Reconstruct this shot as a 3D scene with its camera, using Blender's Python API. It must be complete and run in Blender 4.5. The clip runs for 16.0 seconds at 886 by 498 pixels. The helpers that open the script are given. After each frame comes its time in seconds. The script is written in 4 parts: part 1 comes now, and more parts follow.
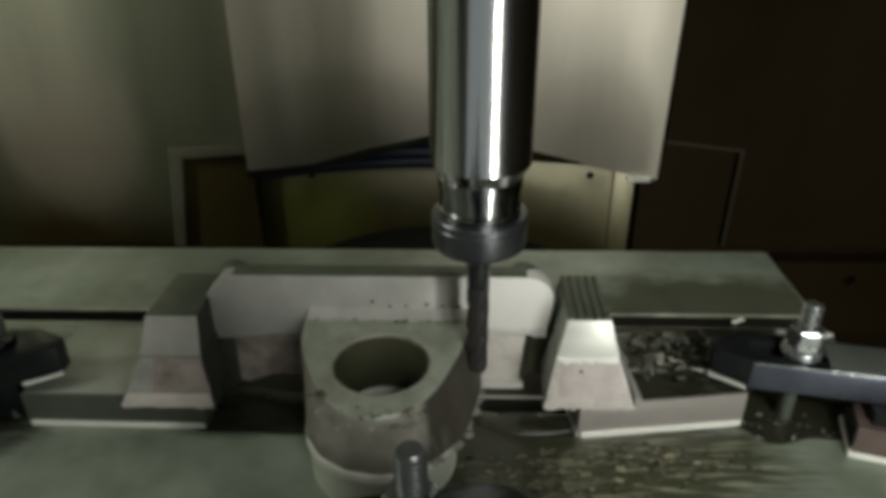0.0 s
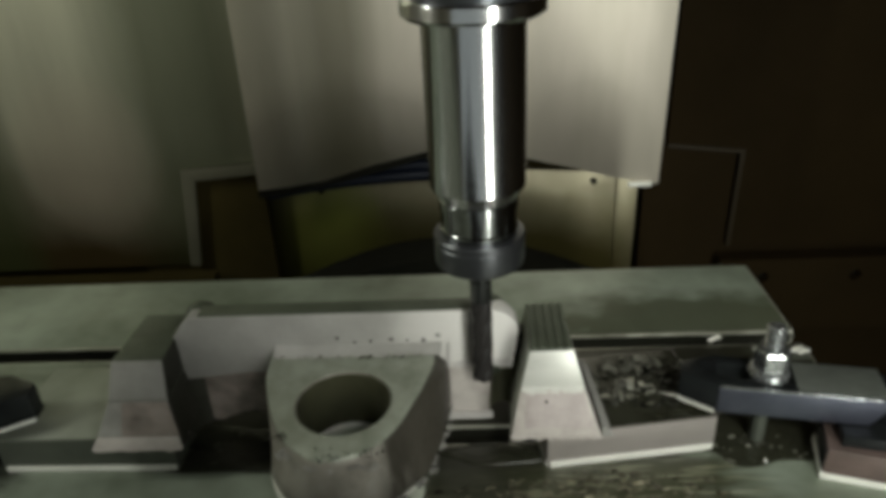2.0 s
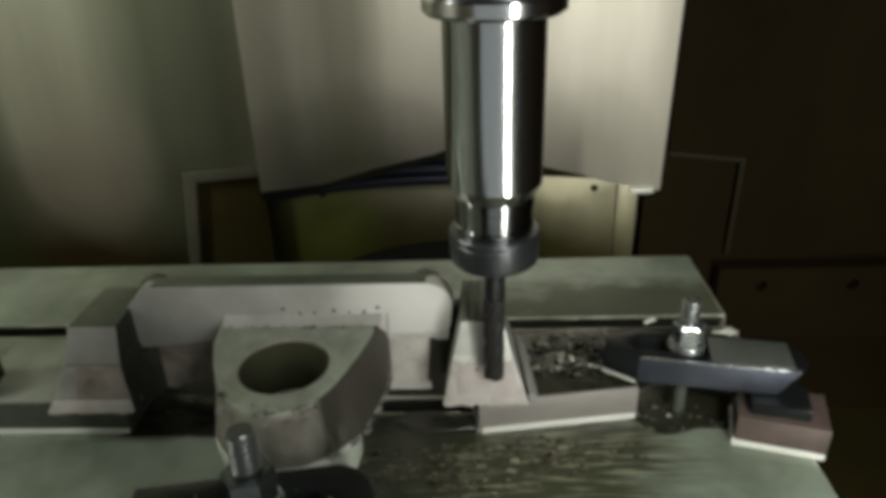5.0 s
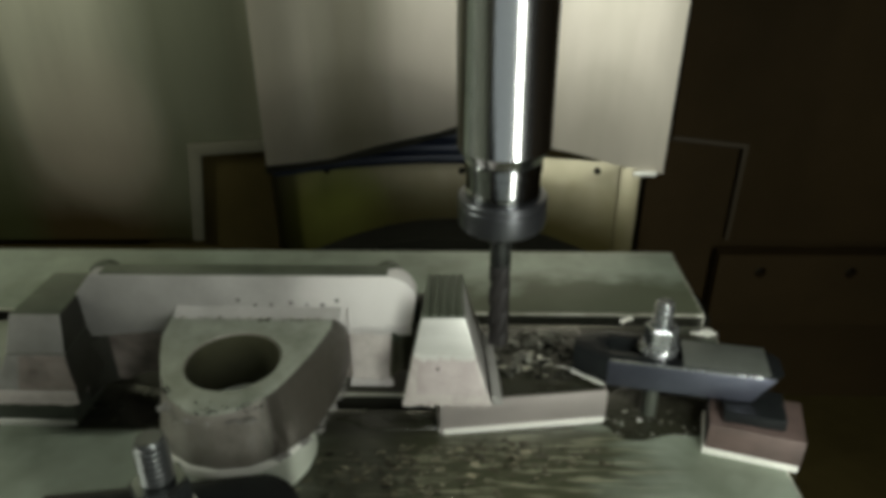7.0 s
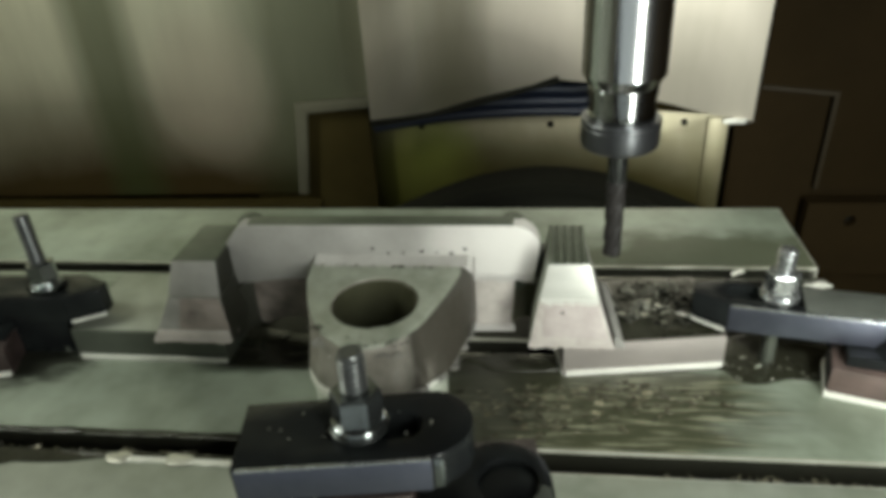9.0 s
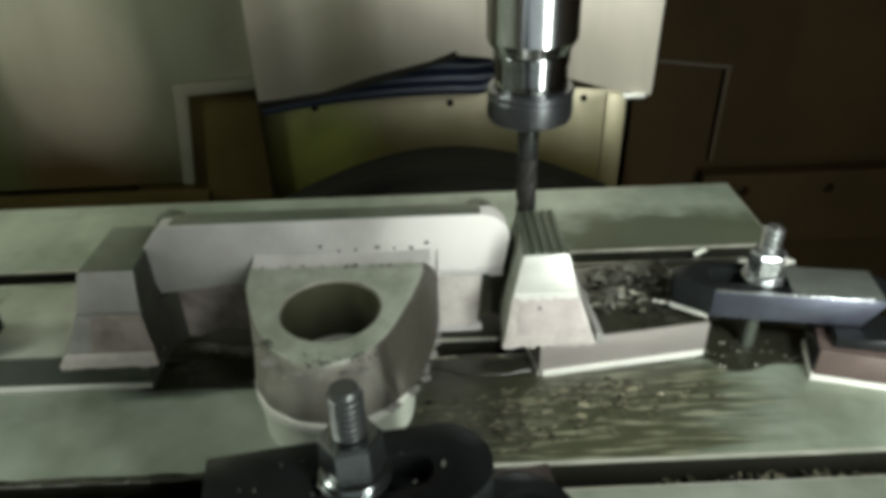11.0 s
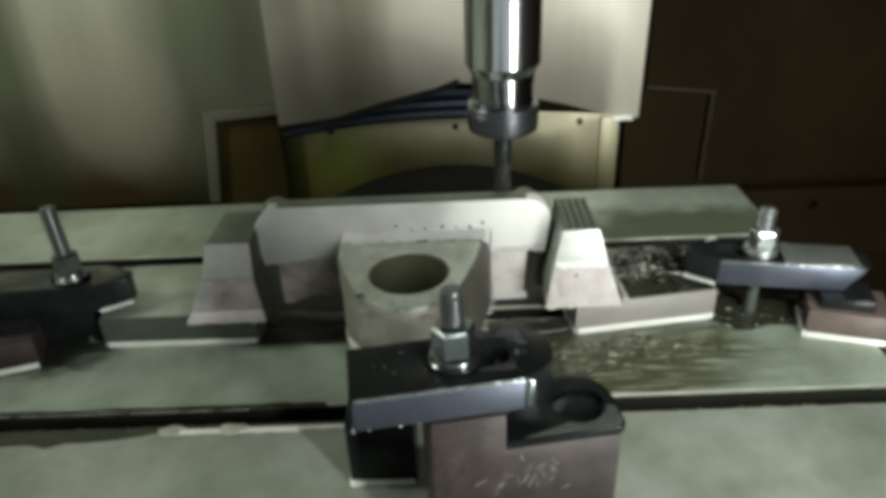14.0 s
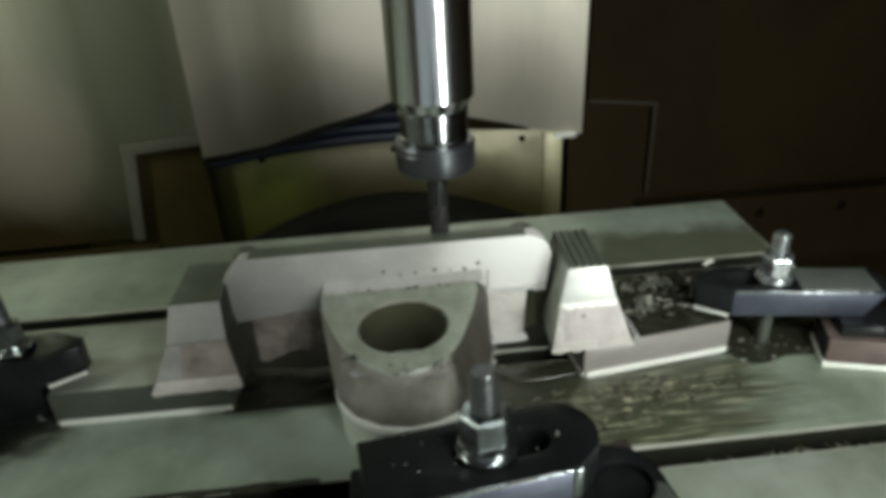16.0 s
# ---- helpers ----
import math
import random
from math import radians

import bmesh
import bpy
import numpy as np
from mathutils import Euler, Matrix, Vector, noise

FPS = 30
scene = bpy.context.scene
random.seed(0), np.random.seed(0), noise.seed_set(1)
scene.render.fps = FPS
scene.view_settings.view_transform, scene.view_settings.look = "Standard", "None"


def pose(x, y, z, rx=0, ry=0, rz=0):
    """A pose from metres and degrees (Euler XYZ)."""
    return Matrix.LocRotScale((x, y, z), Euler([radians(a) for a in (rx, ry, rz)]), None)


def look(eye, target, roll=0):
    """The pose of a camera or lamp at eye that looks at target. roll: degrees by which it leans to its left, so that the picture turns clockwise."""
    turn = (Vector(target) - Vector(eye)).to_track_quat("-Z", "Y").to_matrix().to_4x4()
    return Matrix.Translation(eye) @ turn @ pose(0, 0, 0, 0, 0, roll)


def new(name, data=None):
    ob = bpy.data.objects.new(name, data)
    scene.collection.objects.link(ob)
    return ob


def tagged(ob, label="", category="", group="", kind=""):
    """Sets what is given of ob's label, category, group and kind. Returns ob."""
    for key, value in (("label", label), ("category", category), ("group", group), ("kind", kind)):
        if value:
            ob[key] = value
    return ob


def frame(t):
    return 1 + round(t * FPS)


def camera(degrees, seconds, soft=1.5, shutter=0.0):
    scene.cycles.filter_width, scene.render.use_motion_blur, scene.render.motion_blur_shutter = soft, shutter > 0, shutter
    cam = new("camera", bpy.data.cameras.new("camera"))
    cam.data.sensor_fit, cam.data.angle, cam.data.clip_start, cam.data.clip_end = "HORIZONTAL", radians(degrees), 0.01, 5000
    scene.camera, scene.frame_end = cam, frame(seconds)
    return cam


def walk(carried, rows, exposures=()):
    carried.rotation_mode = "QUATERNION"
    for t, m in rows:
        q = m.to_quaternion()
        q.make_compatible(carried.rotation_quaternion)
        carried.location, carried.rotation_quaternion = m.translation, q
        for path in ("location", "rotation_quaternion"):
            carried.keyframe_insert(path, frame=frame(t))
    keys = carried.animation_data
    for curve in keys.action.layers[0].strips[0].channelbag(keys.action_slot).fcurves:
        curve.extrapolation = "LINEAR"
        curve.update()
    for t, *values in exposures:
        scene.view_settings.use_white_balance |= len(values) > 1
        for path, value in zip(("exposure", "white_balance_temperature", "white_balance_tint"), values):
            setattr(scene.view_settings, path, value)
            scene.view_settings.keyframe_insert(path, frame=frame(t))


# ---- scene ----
SOFT = 5.0
cam = camera(63.95, 16.0, soft=SOFT)
CAMERA_ROWS = [  # seconds, x, y, z, tilt, roll, yaw
    (0.0, -0.0708, -0.3252, 0.3071, 61.51, 0.33, 1.49),
    (0.5, -0.0606, -0.3520, 0.3176, 62.46, 1.13, 1.40),
    (1.0, -0.0587, -0.3494, 0.3165, 61.86, 2.38, 1.35),
    (1.5, -0.0609, -0.3447, 0.3164, 61.86, 1.98, 0.62),
    (2.0, -0.0649, -0.3409, 0.3210, 62.07, 2.75, 1.32),
    (2.5, -0.0682, -0.3400, 0.3196, 62.39, 2.68, 1.09),
    (3.0, -0.0726, -0.3375, 0.3203, 62.56, 2.63, 1.09),
    (3.5, -0.0687, -0.3377, 0.3181, 62.65, 3.00, 0.23),
    (4.0, -0.0708, -0.3380, 0.3172, 62.93, 2.79, 0.50),
    (6.5, -0.0827, -0.3582, 0.3084, 62.47, 0.63, 1.48),
    (7.0, -0.0825, -0.3573, 0.3072, 61.84, 0.52, 1.66),
    (7.5, -0.0919, -0.3755, 0.3054, 60.74, 1.43, 3.79),
    (8.0, -0.1067, -0.4060, 0.3069, 60.22, 2.30, 5.63),
    (8.5, -0.1122, -0.4210, 0.3053, 59.56, 2.29, 5.49),
    (9.0, -0.1169, -0.4285, 0.3083, 59.68, 3.26, 6.26),
    (9.5, -0.1180, -0.3979, 0.3003, 58.68, 3.21, 3.36),
    (12.0, -0.1206, -0.3858, 0.2881, 57.91, 1.08, -2.29),
    (12.5, -0.1174, -0.3999, 0.2994, 59.09, 2.00, -1.52),
    (13.0, -0.1187, -0.4122, 0.2930, 58.91, 2.18, -0.77),
    (13.5, -0.1064, -0.4464, 0.3076, 60.03, 3.07, -0.28),
    (14.0, -0.1000, -0.4691, 0.3084, 60.32, 2.29, -0.45),
    (14.5, -0.0966, -0.4686, 0.3101, 60.66, 2.71, -0.51),
    (15.0, -0.0933, -0.4555, 0.3108, 60.81, 3.58, -0.91),
    (15.5, -0.0843, -0.4321, 0.3065, 60.57, 4.19, -2.02),
    (16.0, -0.0869, -0.4102, 0.3073, 60.80, 2.90, -5.32),
]
walk(cam, [(t, pose(x, y, z, a, b, g)) for t, x, y, z, a, b, g in CAMERA_ROWS],
     exposures=[(0.0, -0.19, 6500, 10), (4.0, 0.0, 6500, 10), (6.5, 0.03, 6500, 9), (7.5, 0.2, 6450, 8), (8.2, 0.52, 6450, 8), (9.0, 0.74, 6450, 8), (9.6, 0.74, 6400, 8), (12.0, 0.68, 6200, 8),
                (14.5, 0.58, 6200, 8), (15.4, 0.36, 6200, 7), (16.0, 0.30, 6160, 7)])

TABLE_ROWS = [  # seconds, table x and y, height of the collet nut
    (0.0, 0.0016, 0.0008, 0.1453),
    (0.5, -0.0015, -0.0085, 0.1450),
    (1.0, -0.0038, -0.0183, 0.1446),
    (1.5, -0.0132, -0.0235, 0.1442),
    (2.0, -0.0234, -0.0221, 0.1439),
    (2.5, -0.0329, -0.0258, 0.1434),
    (3.0, -0.0398, -0.0212, 0.1430),
    (3.5, -0.0419, -0.0150, 0.1426),
    (4.0, -0.0507, -0.0083, 0.1421),
    (5.2, -0.0740, 0.0075, 0.1426),
    (6.5, -0.0971, -0.0192, 0.1431),
    (7.0, -0.0956, -0.0261, 0.1433),
    (7.5, -0.0953, -0.0328, 0.1436),
    (8.0, -0.0955, -0.0461, 0.1440),
    (8.5, -0.0948, -0.0550, 0.1446),
    (9.0, -0.0948, -0.0674, 0.1449),
    (9.5, -0.0916, -0.0718, 0.1452),
    (12.0, -0.0415, -0.0711, 0.1468),
    (12.5, -0.0385, -0.0652, 0.1470),
    (13.0, -0.0338, -0.0571, 0.1472),
    (13.5, -0.0229, -0.0576, 0.1473),
    (14.0, -0.0133, -0.0582, 0.1475),
    (14.5, -0.0043, -0.0546, 0.1477),
    (15.0, 0.0049, -0.0507, 0.1480),
    (15.5, 0.0146, -0.0495, 0.1482),
    (16.0, 0.0252, -0.0520, 0.1485),
]
TOOL_X, TOOL_Y = -0.0615, 0.0031

# ---- light ----
world = bpy.data.worlds.new("workshop")
world.use_nodes = True
scene.world = world
world.node_tree.nodes["Background"].inputs[0].default_value = (0.80, 0.86, 0.78, 1)
world.node_tree.nodes["Background"].inputs[1].default_value = 0.05


def area_lamp(name, eye, target, size_x, size_y, watts, colour, spread=180):
    data = bpy.data.lights.new(name, "AREA")
    data.shape, data.size, data.size_y, data.energy, data.color = "RECTANGLE", size_x, size_y, watts, colour
    data.spread = radians(spread)
    ob = new(name, data)
    ob.matrix_world = look(eye, target)
    return ob


area_lamp("strip_lamp_front", (0.36, -0.80, 0.22), (-0.05, 0.30, 0.22), 0.06, 1.0, 8.6, (0.97, 1.0, 0.91))
# Unseen fill lamp, added to brighten the table and the work's right end.
area_lamp("added_fill_lamp", (0.16, -0.62, 0.60), (0.12, 0.02, 0.03), 0.14, 0.10, 0.34, (0.98, 1.0, 0.92), 50)
area_lamp("strip_lamp_left", (-1.12, -0.10, 0.72), (-0.35, 0.25, 0.15), 0.06, 0.75, 5.0, (0.97, 1.0, 0.86))

# ---- materials ----


def material(name, colour, rough=0.5, metal=0.0, dark=None, scale=60.0, large=9.0, stain=0.5, bump=0.15,
             rough_var=0.12, stretch=(1, 1, 1), island=0.0, gloss=0.5):
    """Two scales of noise mix the colour with a darker one; a fine noise gives relief."""
    m = bpy.data.materials.new(name)
    m.use_nodes = True
    n, l = m.node_tree.nodes, m.node_tree.links
    b = n["Principled BSDF"]
    b.inputs["Metallic"].default_value = metal
    b.inputs["Specular IOR Level"].default_value = gloss
    coord = n.new("ShaderNodeTexCoord")
    mapping = n.new("ShaderNodeMapping")
    mapping.inputs["Scale"].default_value = stretch
    l.new(coord.outputs["Object"], mapping.inputs["Vector"])
    fine, wide = n.new("ShaderNodeTexNoise"), n.new("ShaderNodeTexNoise")
    for node, s, d in ((fine, scale, 6.0), (wide, large, 4.0)):
        node.inputs["Scale"].default_value, node.inputs["Detail"].default_value = s, d
        node.inputs["Roughness"].default_value = 0.62
        l.new(mapping.outputs["Vector"], node.inputs["Vector"])
    ramp = n.new("ShaderNodeValToRGB")
    ramp.color_ramp.elements[0].position, ramp.color_ramp.elements[1].position = 0.38, 0.68
    l.new(wide.outputs["Fac"], ramp.inputs["Fac"])
    both = n.new("ShaderNodeMath")
    both.operation = "MULTIPLY_ADD"
    l.new(fine.outputs["Fac"], both.inputs[0])
    both.inputs[1].default_value = 0.5
    l.new(ramp.outputs["Color"], both.inputs[2])
    amount = n.new("ShaderNodeMath")
    amount.operation, amount.use_clamp = "MULTIPLY", True
    l.new(both.outputs[0], amount.inputs[0])
    amount.inputs[1].default_value = stain
    mix = n.new("ShaderNodeMix")
    mix.data_type = "RGBA"
    l.new(amount.outputs[0], mix.inputs["Factor"])
    mix.inputs[6].default_value = (*colour, 1)
    mix.inputs[7].default_value = (*(dark or [c * 0.45 for c in colour]), 1)
    out = mix.outputs[2]
    if island:
        geo = n.new("ShaderNodeNewGeometry")
        bright = n.new("ShaderNodeMapRange")
        bright.inputs["To Min"].default_value, bright.inputs["To Max"].default_value = 1 - island, 1 + island
        l.new(geo.outputs["Random Per Island"], bright.inputs["Value"])
        hsv = n.new("ShaderNodeHueSaturation")
        l.new(bright.outputs["Result"], hsv.inputs["Value"])
        l.new(out, hsv.inputs["Color"])
        out = hsv.outputs["Color"]
    l.new(out, b.inputs["Base Color"])
    span = n.new("ShaderNodeMapRange")
    span.inputs["To Min"].default_value = max(0.03, rough - rough_var)
    span.inputs["To Max"].default_value = min(1.0, rough + rough_var)
    l.new(fine.outputs["Fac"], span.inputs["Value"])
    l.new(span.outputs["Result"], b.inputs["Roughness"])
    if bump:
        relief = n.new("ShaderNodeBump")
        relief.inputs["Strength"].default_value, relief.inputs["Distance"].default_value = bump, 0.002
        l.new(fine.outputs["Fac"], relief.inputs["Height"])
        l.new(relief.outputs["Normal"], b.inputs["Normal"])
    return m


TABLE = material("oily_cast_iron", (0.365, 0.385, 0.330), 0.42, 0.15, (0.12, 0.14, 0.10), 45, 9, 0.72, 0.08)
WORN = material("worn_bright_iron", (0.62, 0.62, 0.54), 0.32, 0.5, (0.20, 0.20, 0.15), 60, 25, 0.6, 0.1)
SLOT = material("black_slot", (0.020, 0.020, 0.014), 0.5, 0.1, (0.011, 0.011, 0.008), 90, 14, 0.6, 0.4, gloss=0.25)
# Wet green tops; their shade under the low light is in this colour.
TOP_SHADE = material("shaded_wet_green_top", (0.085, 0.098, 0.072), 0.42, 0.1, (0.035, 0.042, 0.028), 220, 30, 0.6, 0.12, gloss=0.35)


def blasted(name):
    return material(name, (0.355, 0.345, 0.33), 0.55, 0.15, (0.20, 0.195, 0.18), 260, 22, 0.55, 0.10)


CAST = blasted("blasted_casting")
RAW = material("raw_casting", (0.31, 0.265, 0.24), 0.65, 0.05, (0.10, 0.083, 0.07), 170, 42, 0.75, 0.5)
BOSS = material("coolant_wet_casting", (0.32, 0.34, 0.285), 0.40, 0.15, (0.15, 0.165, 0.125), 200, 45, 0.65, 0.2)
FLANKGREY = material("darker_blasted_casting", (0.31, 0.305, 0.285), 0.6, 0.1, (0.13, 0.125, 0.115), 220, 40, 0.65, 0.2)
FLANK = material("as_cast_flank", (0.30, 0.285, 0.25), 0.5, 0.1, (0.15, 0.135, 0.11), 180, 40, 0.7, 0.4)
# Painted shade for the casting's sides and hollows; its pits use it too.
SHADE_AND_PIT = material("shaded_casting_and_pit", (0.034, 0.034, 0.026), 0.5, 0.1, (0.016, 0.016, 0.011), 160, 24, 0.5, 0.15)
BORE = material("dark_olive_hollow", (0.085, 0.085, 0.050), 0.38, 0.35, (0.04, 0.04, 0.026), 160, 30, 0.5, 0.1)
MILLED = material("freshly_milled_iron", (0.62, 0.62, 0.58), 0.38, 0.35, (0.40, 0.40, 0.37), 240, 20, 0.4, 0.06, stretch=(1, 1, 4))
BLACK = material("black_oxide_steel", (0.014, 0.016, 0.016), 0.22, 0.10, (0.005, 0.005, 0.006), 120, 34, 0.65, 0.05, gloss=0.15)
# Bluish reflection from the front is put into this base colour.
BLUISH = material("steel_bluish_reflection", (0.115, 0.122, 0.16), 0.34, 0.85, (0.055, 0.06, 0.08), 160, 20, 0.5, 0.06)
BROWN_DARK = material("dark_rusty_steel", (0.058, 0.040, 0.037), 0.45, 0.2, (0.015, 0.011, 0.010), 130, 62, 0.8, 0.3)
GREYTOP = material("plain_grey_steel", (0.13, 0.14, 0.125), 0.45, 0.3, (0.05, 0.056, 0.048), 120, 20, 0.6, 0.08)
BROWN = material("rusty_brown_steel", (0.125, 0.088, 0.078), 0.52, 0.2, (0.05, 0.037, 0.032), 130, 30, 0.65, 0.25)
GROUND = material("ground_steel", (0.36, 0.33, 0.31), 0.40, 0.5, (0.20, 0.18, 0.17), 150, 20, 0.5, 0.06, stretch=(0.3, 1, 1))
# Shaded copy of the ground steel, for faces and shanks out of the light.
SHADED_STEEL = material("shaded_dark_steel", (0.10, 0.11, 0.09), 0.42, 0.4, (0.05, 0.055, 0.045), 130, 20, 0.5, 0.08)
POST = material("pale_ground_post", (0.56, 0.59, 0.51), 0.42, 0.1, (0.34, 0.37, 0.30), 120, 20, 0.5, 0.06)
EDGE = material("bare_edge_and_glint", (0.80, 0.80, 0.74), 0.35, 0.2, (0.55, 0.55, 0.50), 180, 30, 0.4, 0.05)
ZINC = material("zinc_plated_steel", (0.50, 0.52, 0.53), 0.26, 0.9, (0.24, 0.25, 0.25), 240, 40, 0.45, 0.06)
NUT = material("oily_zinc_nut", (0.25, 0.27, 0.27), 0.20, 0.95, (0.10, 0.11, 0.11), 240, 60, 0.55, 0.05)
FRESH = material("bright_fresh_cut_iron", (0.60, 0.58, 0.56), 0.38, 0.35, (0.42, 0.405, 0.385), 260, 30, 0.4, 0.08, stretch=(1, 1, 3))
SKIRT = material("cleaned_casting_end", (0.50, 0.465, 0.435), 0.55, 0.15, (0.24, 0.21, 0.19), 230, 40, 0.6, 0.3)
PINK = material("pinkish_casting", (0.43, 0.385, 0.37), 0.6, 0.1, (0.26, 0.225, 0.21), 200, 45, 0.6, 0.4)
CURL = material("curled_bright_chip", (0.40, 0.40, 0.35), 0.3, 0.6, (0.12, 0.12, 0.09), 300, 90, 0.7, 0.0, island=0.6)
STUD = material("oily_threaded_steel", (0.14, 0.15, 0.15), 0.33, 0.8, (0.10, 0.10, 0.10), 220, 40, 0.5, 0.06)
CHROME = material("polished_toolholder_steel", (0.82, 0.83, 0.85), 0.16, 1.0, (0.62, 0.63, 0.64), 90, 12, 0.35, 0.0, 0.05, (1, 1, 0.1))
NUTSTEEL = material("dark_collet_nut_steel", (0.12, 0.126, 0.135), 0.33, 0.9, (0.085, 0.085, 0.092), 110, 16, 0.4, 0.0, 0.06)
NECK = material("oily_neck_steel", (0.42, 0.43, 0.43), 0.16, 1.0, (0.22, 0.23, 0.23), 120, 14, 0.5, 0.0, 0.05)
MILL = material("dark_end_mill_shank", (0.10, 0.105, 0.105), 0.24, 0.9, (0.05, 0.05, 0.05), 160, 30, 0.5, 0.0)
CARBIDE = material("coated_carbide", (0.024, 0.022, 0.021), 0.5, 0.1, (0.014, 0.013, 0.013), 160, 20, 0.5, 0.0, gloss=0.2)
SHEET = material("brushed_stainless_sheet", (0.74, 0.71, 0.65), 0.44, 0.85, (0.27, 0.27, 0.17), 40, 4.5, 0.66, 0.03, 0.08, (1, 1, 0.22))
def sheet_steel(name, colour=(0.86, 0.785, 0.69)):
    return material(name, colour, 0.50, 0.72, (0.44, 0.43, 0.32), 40, 4.5, 0.50, 0.03, 0.08, (1, 1, 0.22))


PLATE = material("stained_plate_painted_reflections", (0.74, 0.665, 0.50), 0.42, 0.45, (0.28, 0.27, 0.12), 30, 5, 0.55, 0.04, 0.08, (1, 1, 0.5))
DARKSHEET = material("dark_brown_enclosure_sheet", (0.022, 0.0145, 0.006), 0.7, 0.0, (0.011, 0.0075, 0.003), 50, 4, 0.5, 0.05, gloss=0.04)
BACK = material("grimy_olive_steel", (0.046, 0.036, 0.012), 0.7, 0.0, (0.024, 0.018, 0.006), 40, 5, 0.6, 0.08, gloss=0.05)
TRIM = material("dull_trim_steel", (0.165, 0.16, 0.115), 0.5, 0.4, (0.10, 0.095, 0.07), 60, 8, 0.5, 0.05)
DARKTRIM = material("dull_dark_trim", (0.026, 0.020, 0.011), 0.6, 0.1, (0.030, 0.023, 0.012), 60, 8, 0.5, 0.05, gloss=0.2)
RUBBER = material("black_rubber", (0.008, 0.008, 0.005), 0.8, 0.0, (0.005, 0.005, 0.004), 60, 12, 0.5, 0.1, gloss=0.1)
HOSE = material("dark_blue_hose", (0.012, 0.018, 0.036), 0.45, 0.1, (0.006, 0.008, 0.015), 60, 12, 0.5, 0.05)
GRIT = material("oil_black_chips", (0.055, 0.055, 0.045), 0.22, 0.4, (0.016, 0.016, 0.012), 300, 60, 0.7, 0.0, island=0.9)
TANCHIP = material("tan_iron_chips", (0.19, 0.18, 0.13), 0.4, 0.2, (0.10, 0.088, 0.052), 300, 60, 0.6, 0.0, island=0.6)
CHIP = material("iron_chips", (0.15, 0.14, 0.10), 0.32, 0.5, (0.04, 0.036, 0.02), 300, 60, 0.7, 0.0, island=0.9)
# Sludge tone; also used to paint shade under the casting.
SLUDGE_SHADE = material("coolant_sludge_and_shade", (0.030, 0.031, 0.021), 0.24, 0.1, (0.016, 0.016, 0.010), 70, 25, 0.7, 0.5)


# Glowing sheet, added to give the tool holder a grey reflection.
GLOW_BACKDROP = bpy.data.materials.new("added_glow_backdrop")
GLOW_BACKDROP.use_nodes = True
GLOW_BACKDROP.node_tree.nodes["Principled BSDF"].inputs["Base Color"].default_value = (0.4, 0.42, 0.4, 1)
GLOW_BACKDROP.node_tree.nodes["Principled BSDF"].inputs["Emission Color"].default_value = (0.80, 0.88, 0.86, 1)
GLOW_BACKDROP.node_tree.nodes["Principled BSDF"].inputs["Emission Strength"].default_value = 0.25


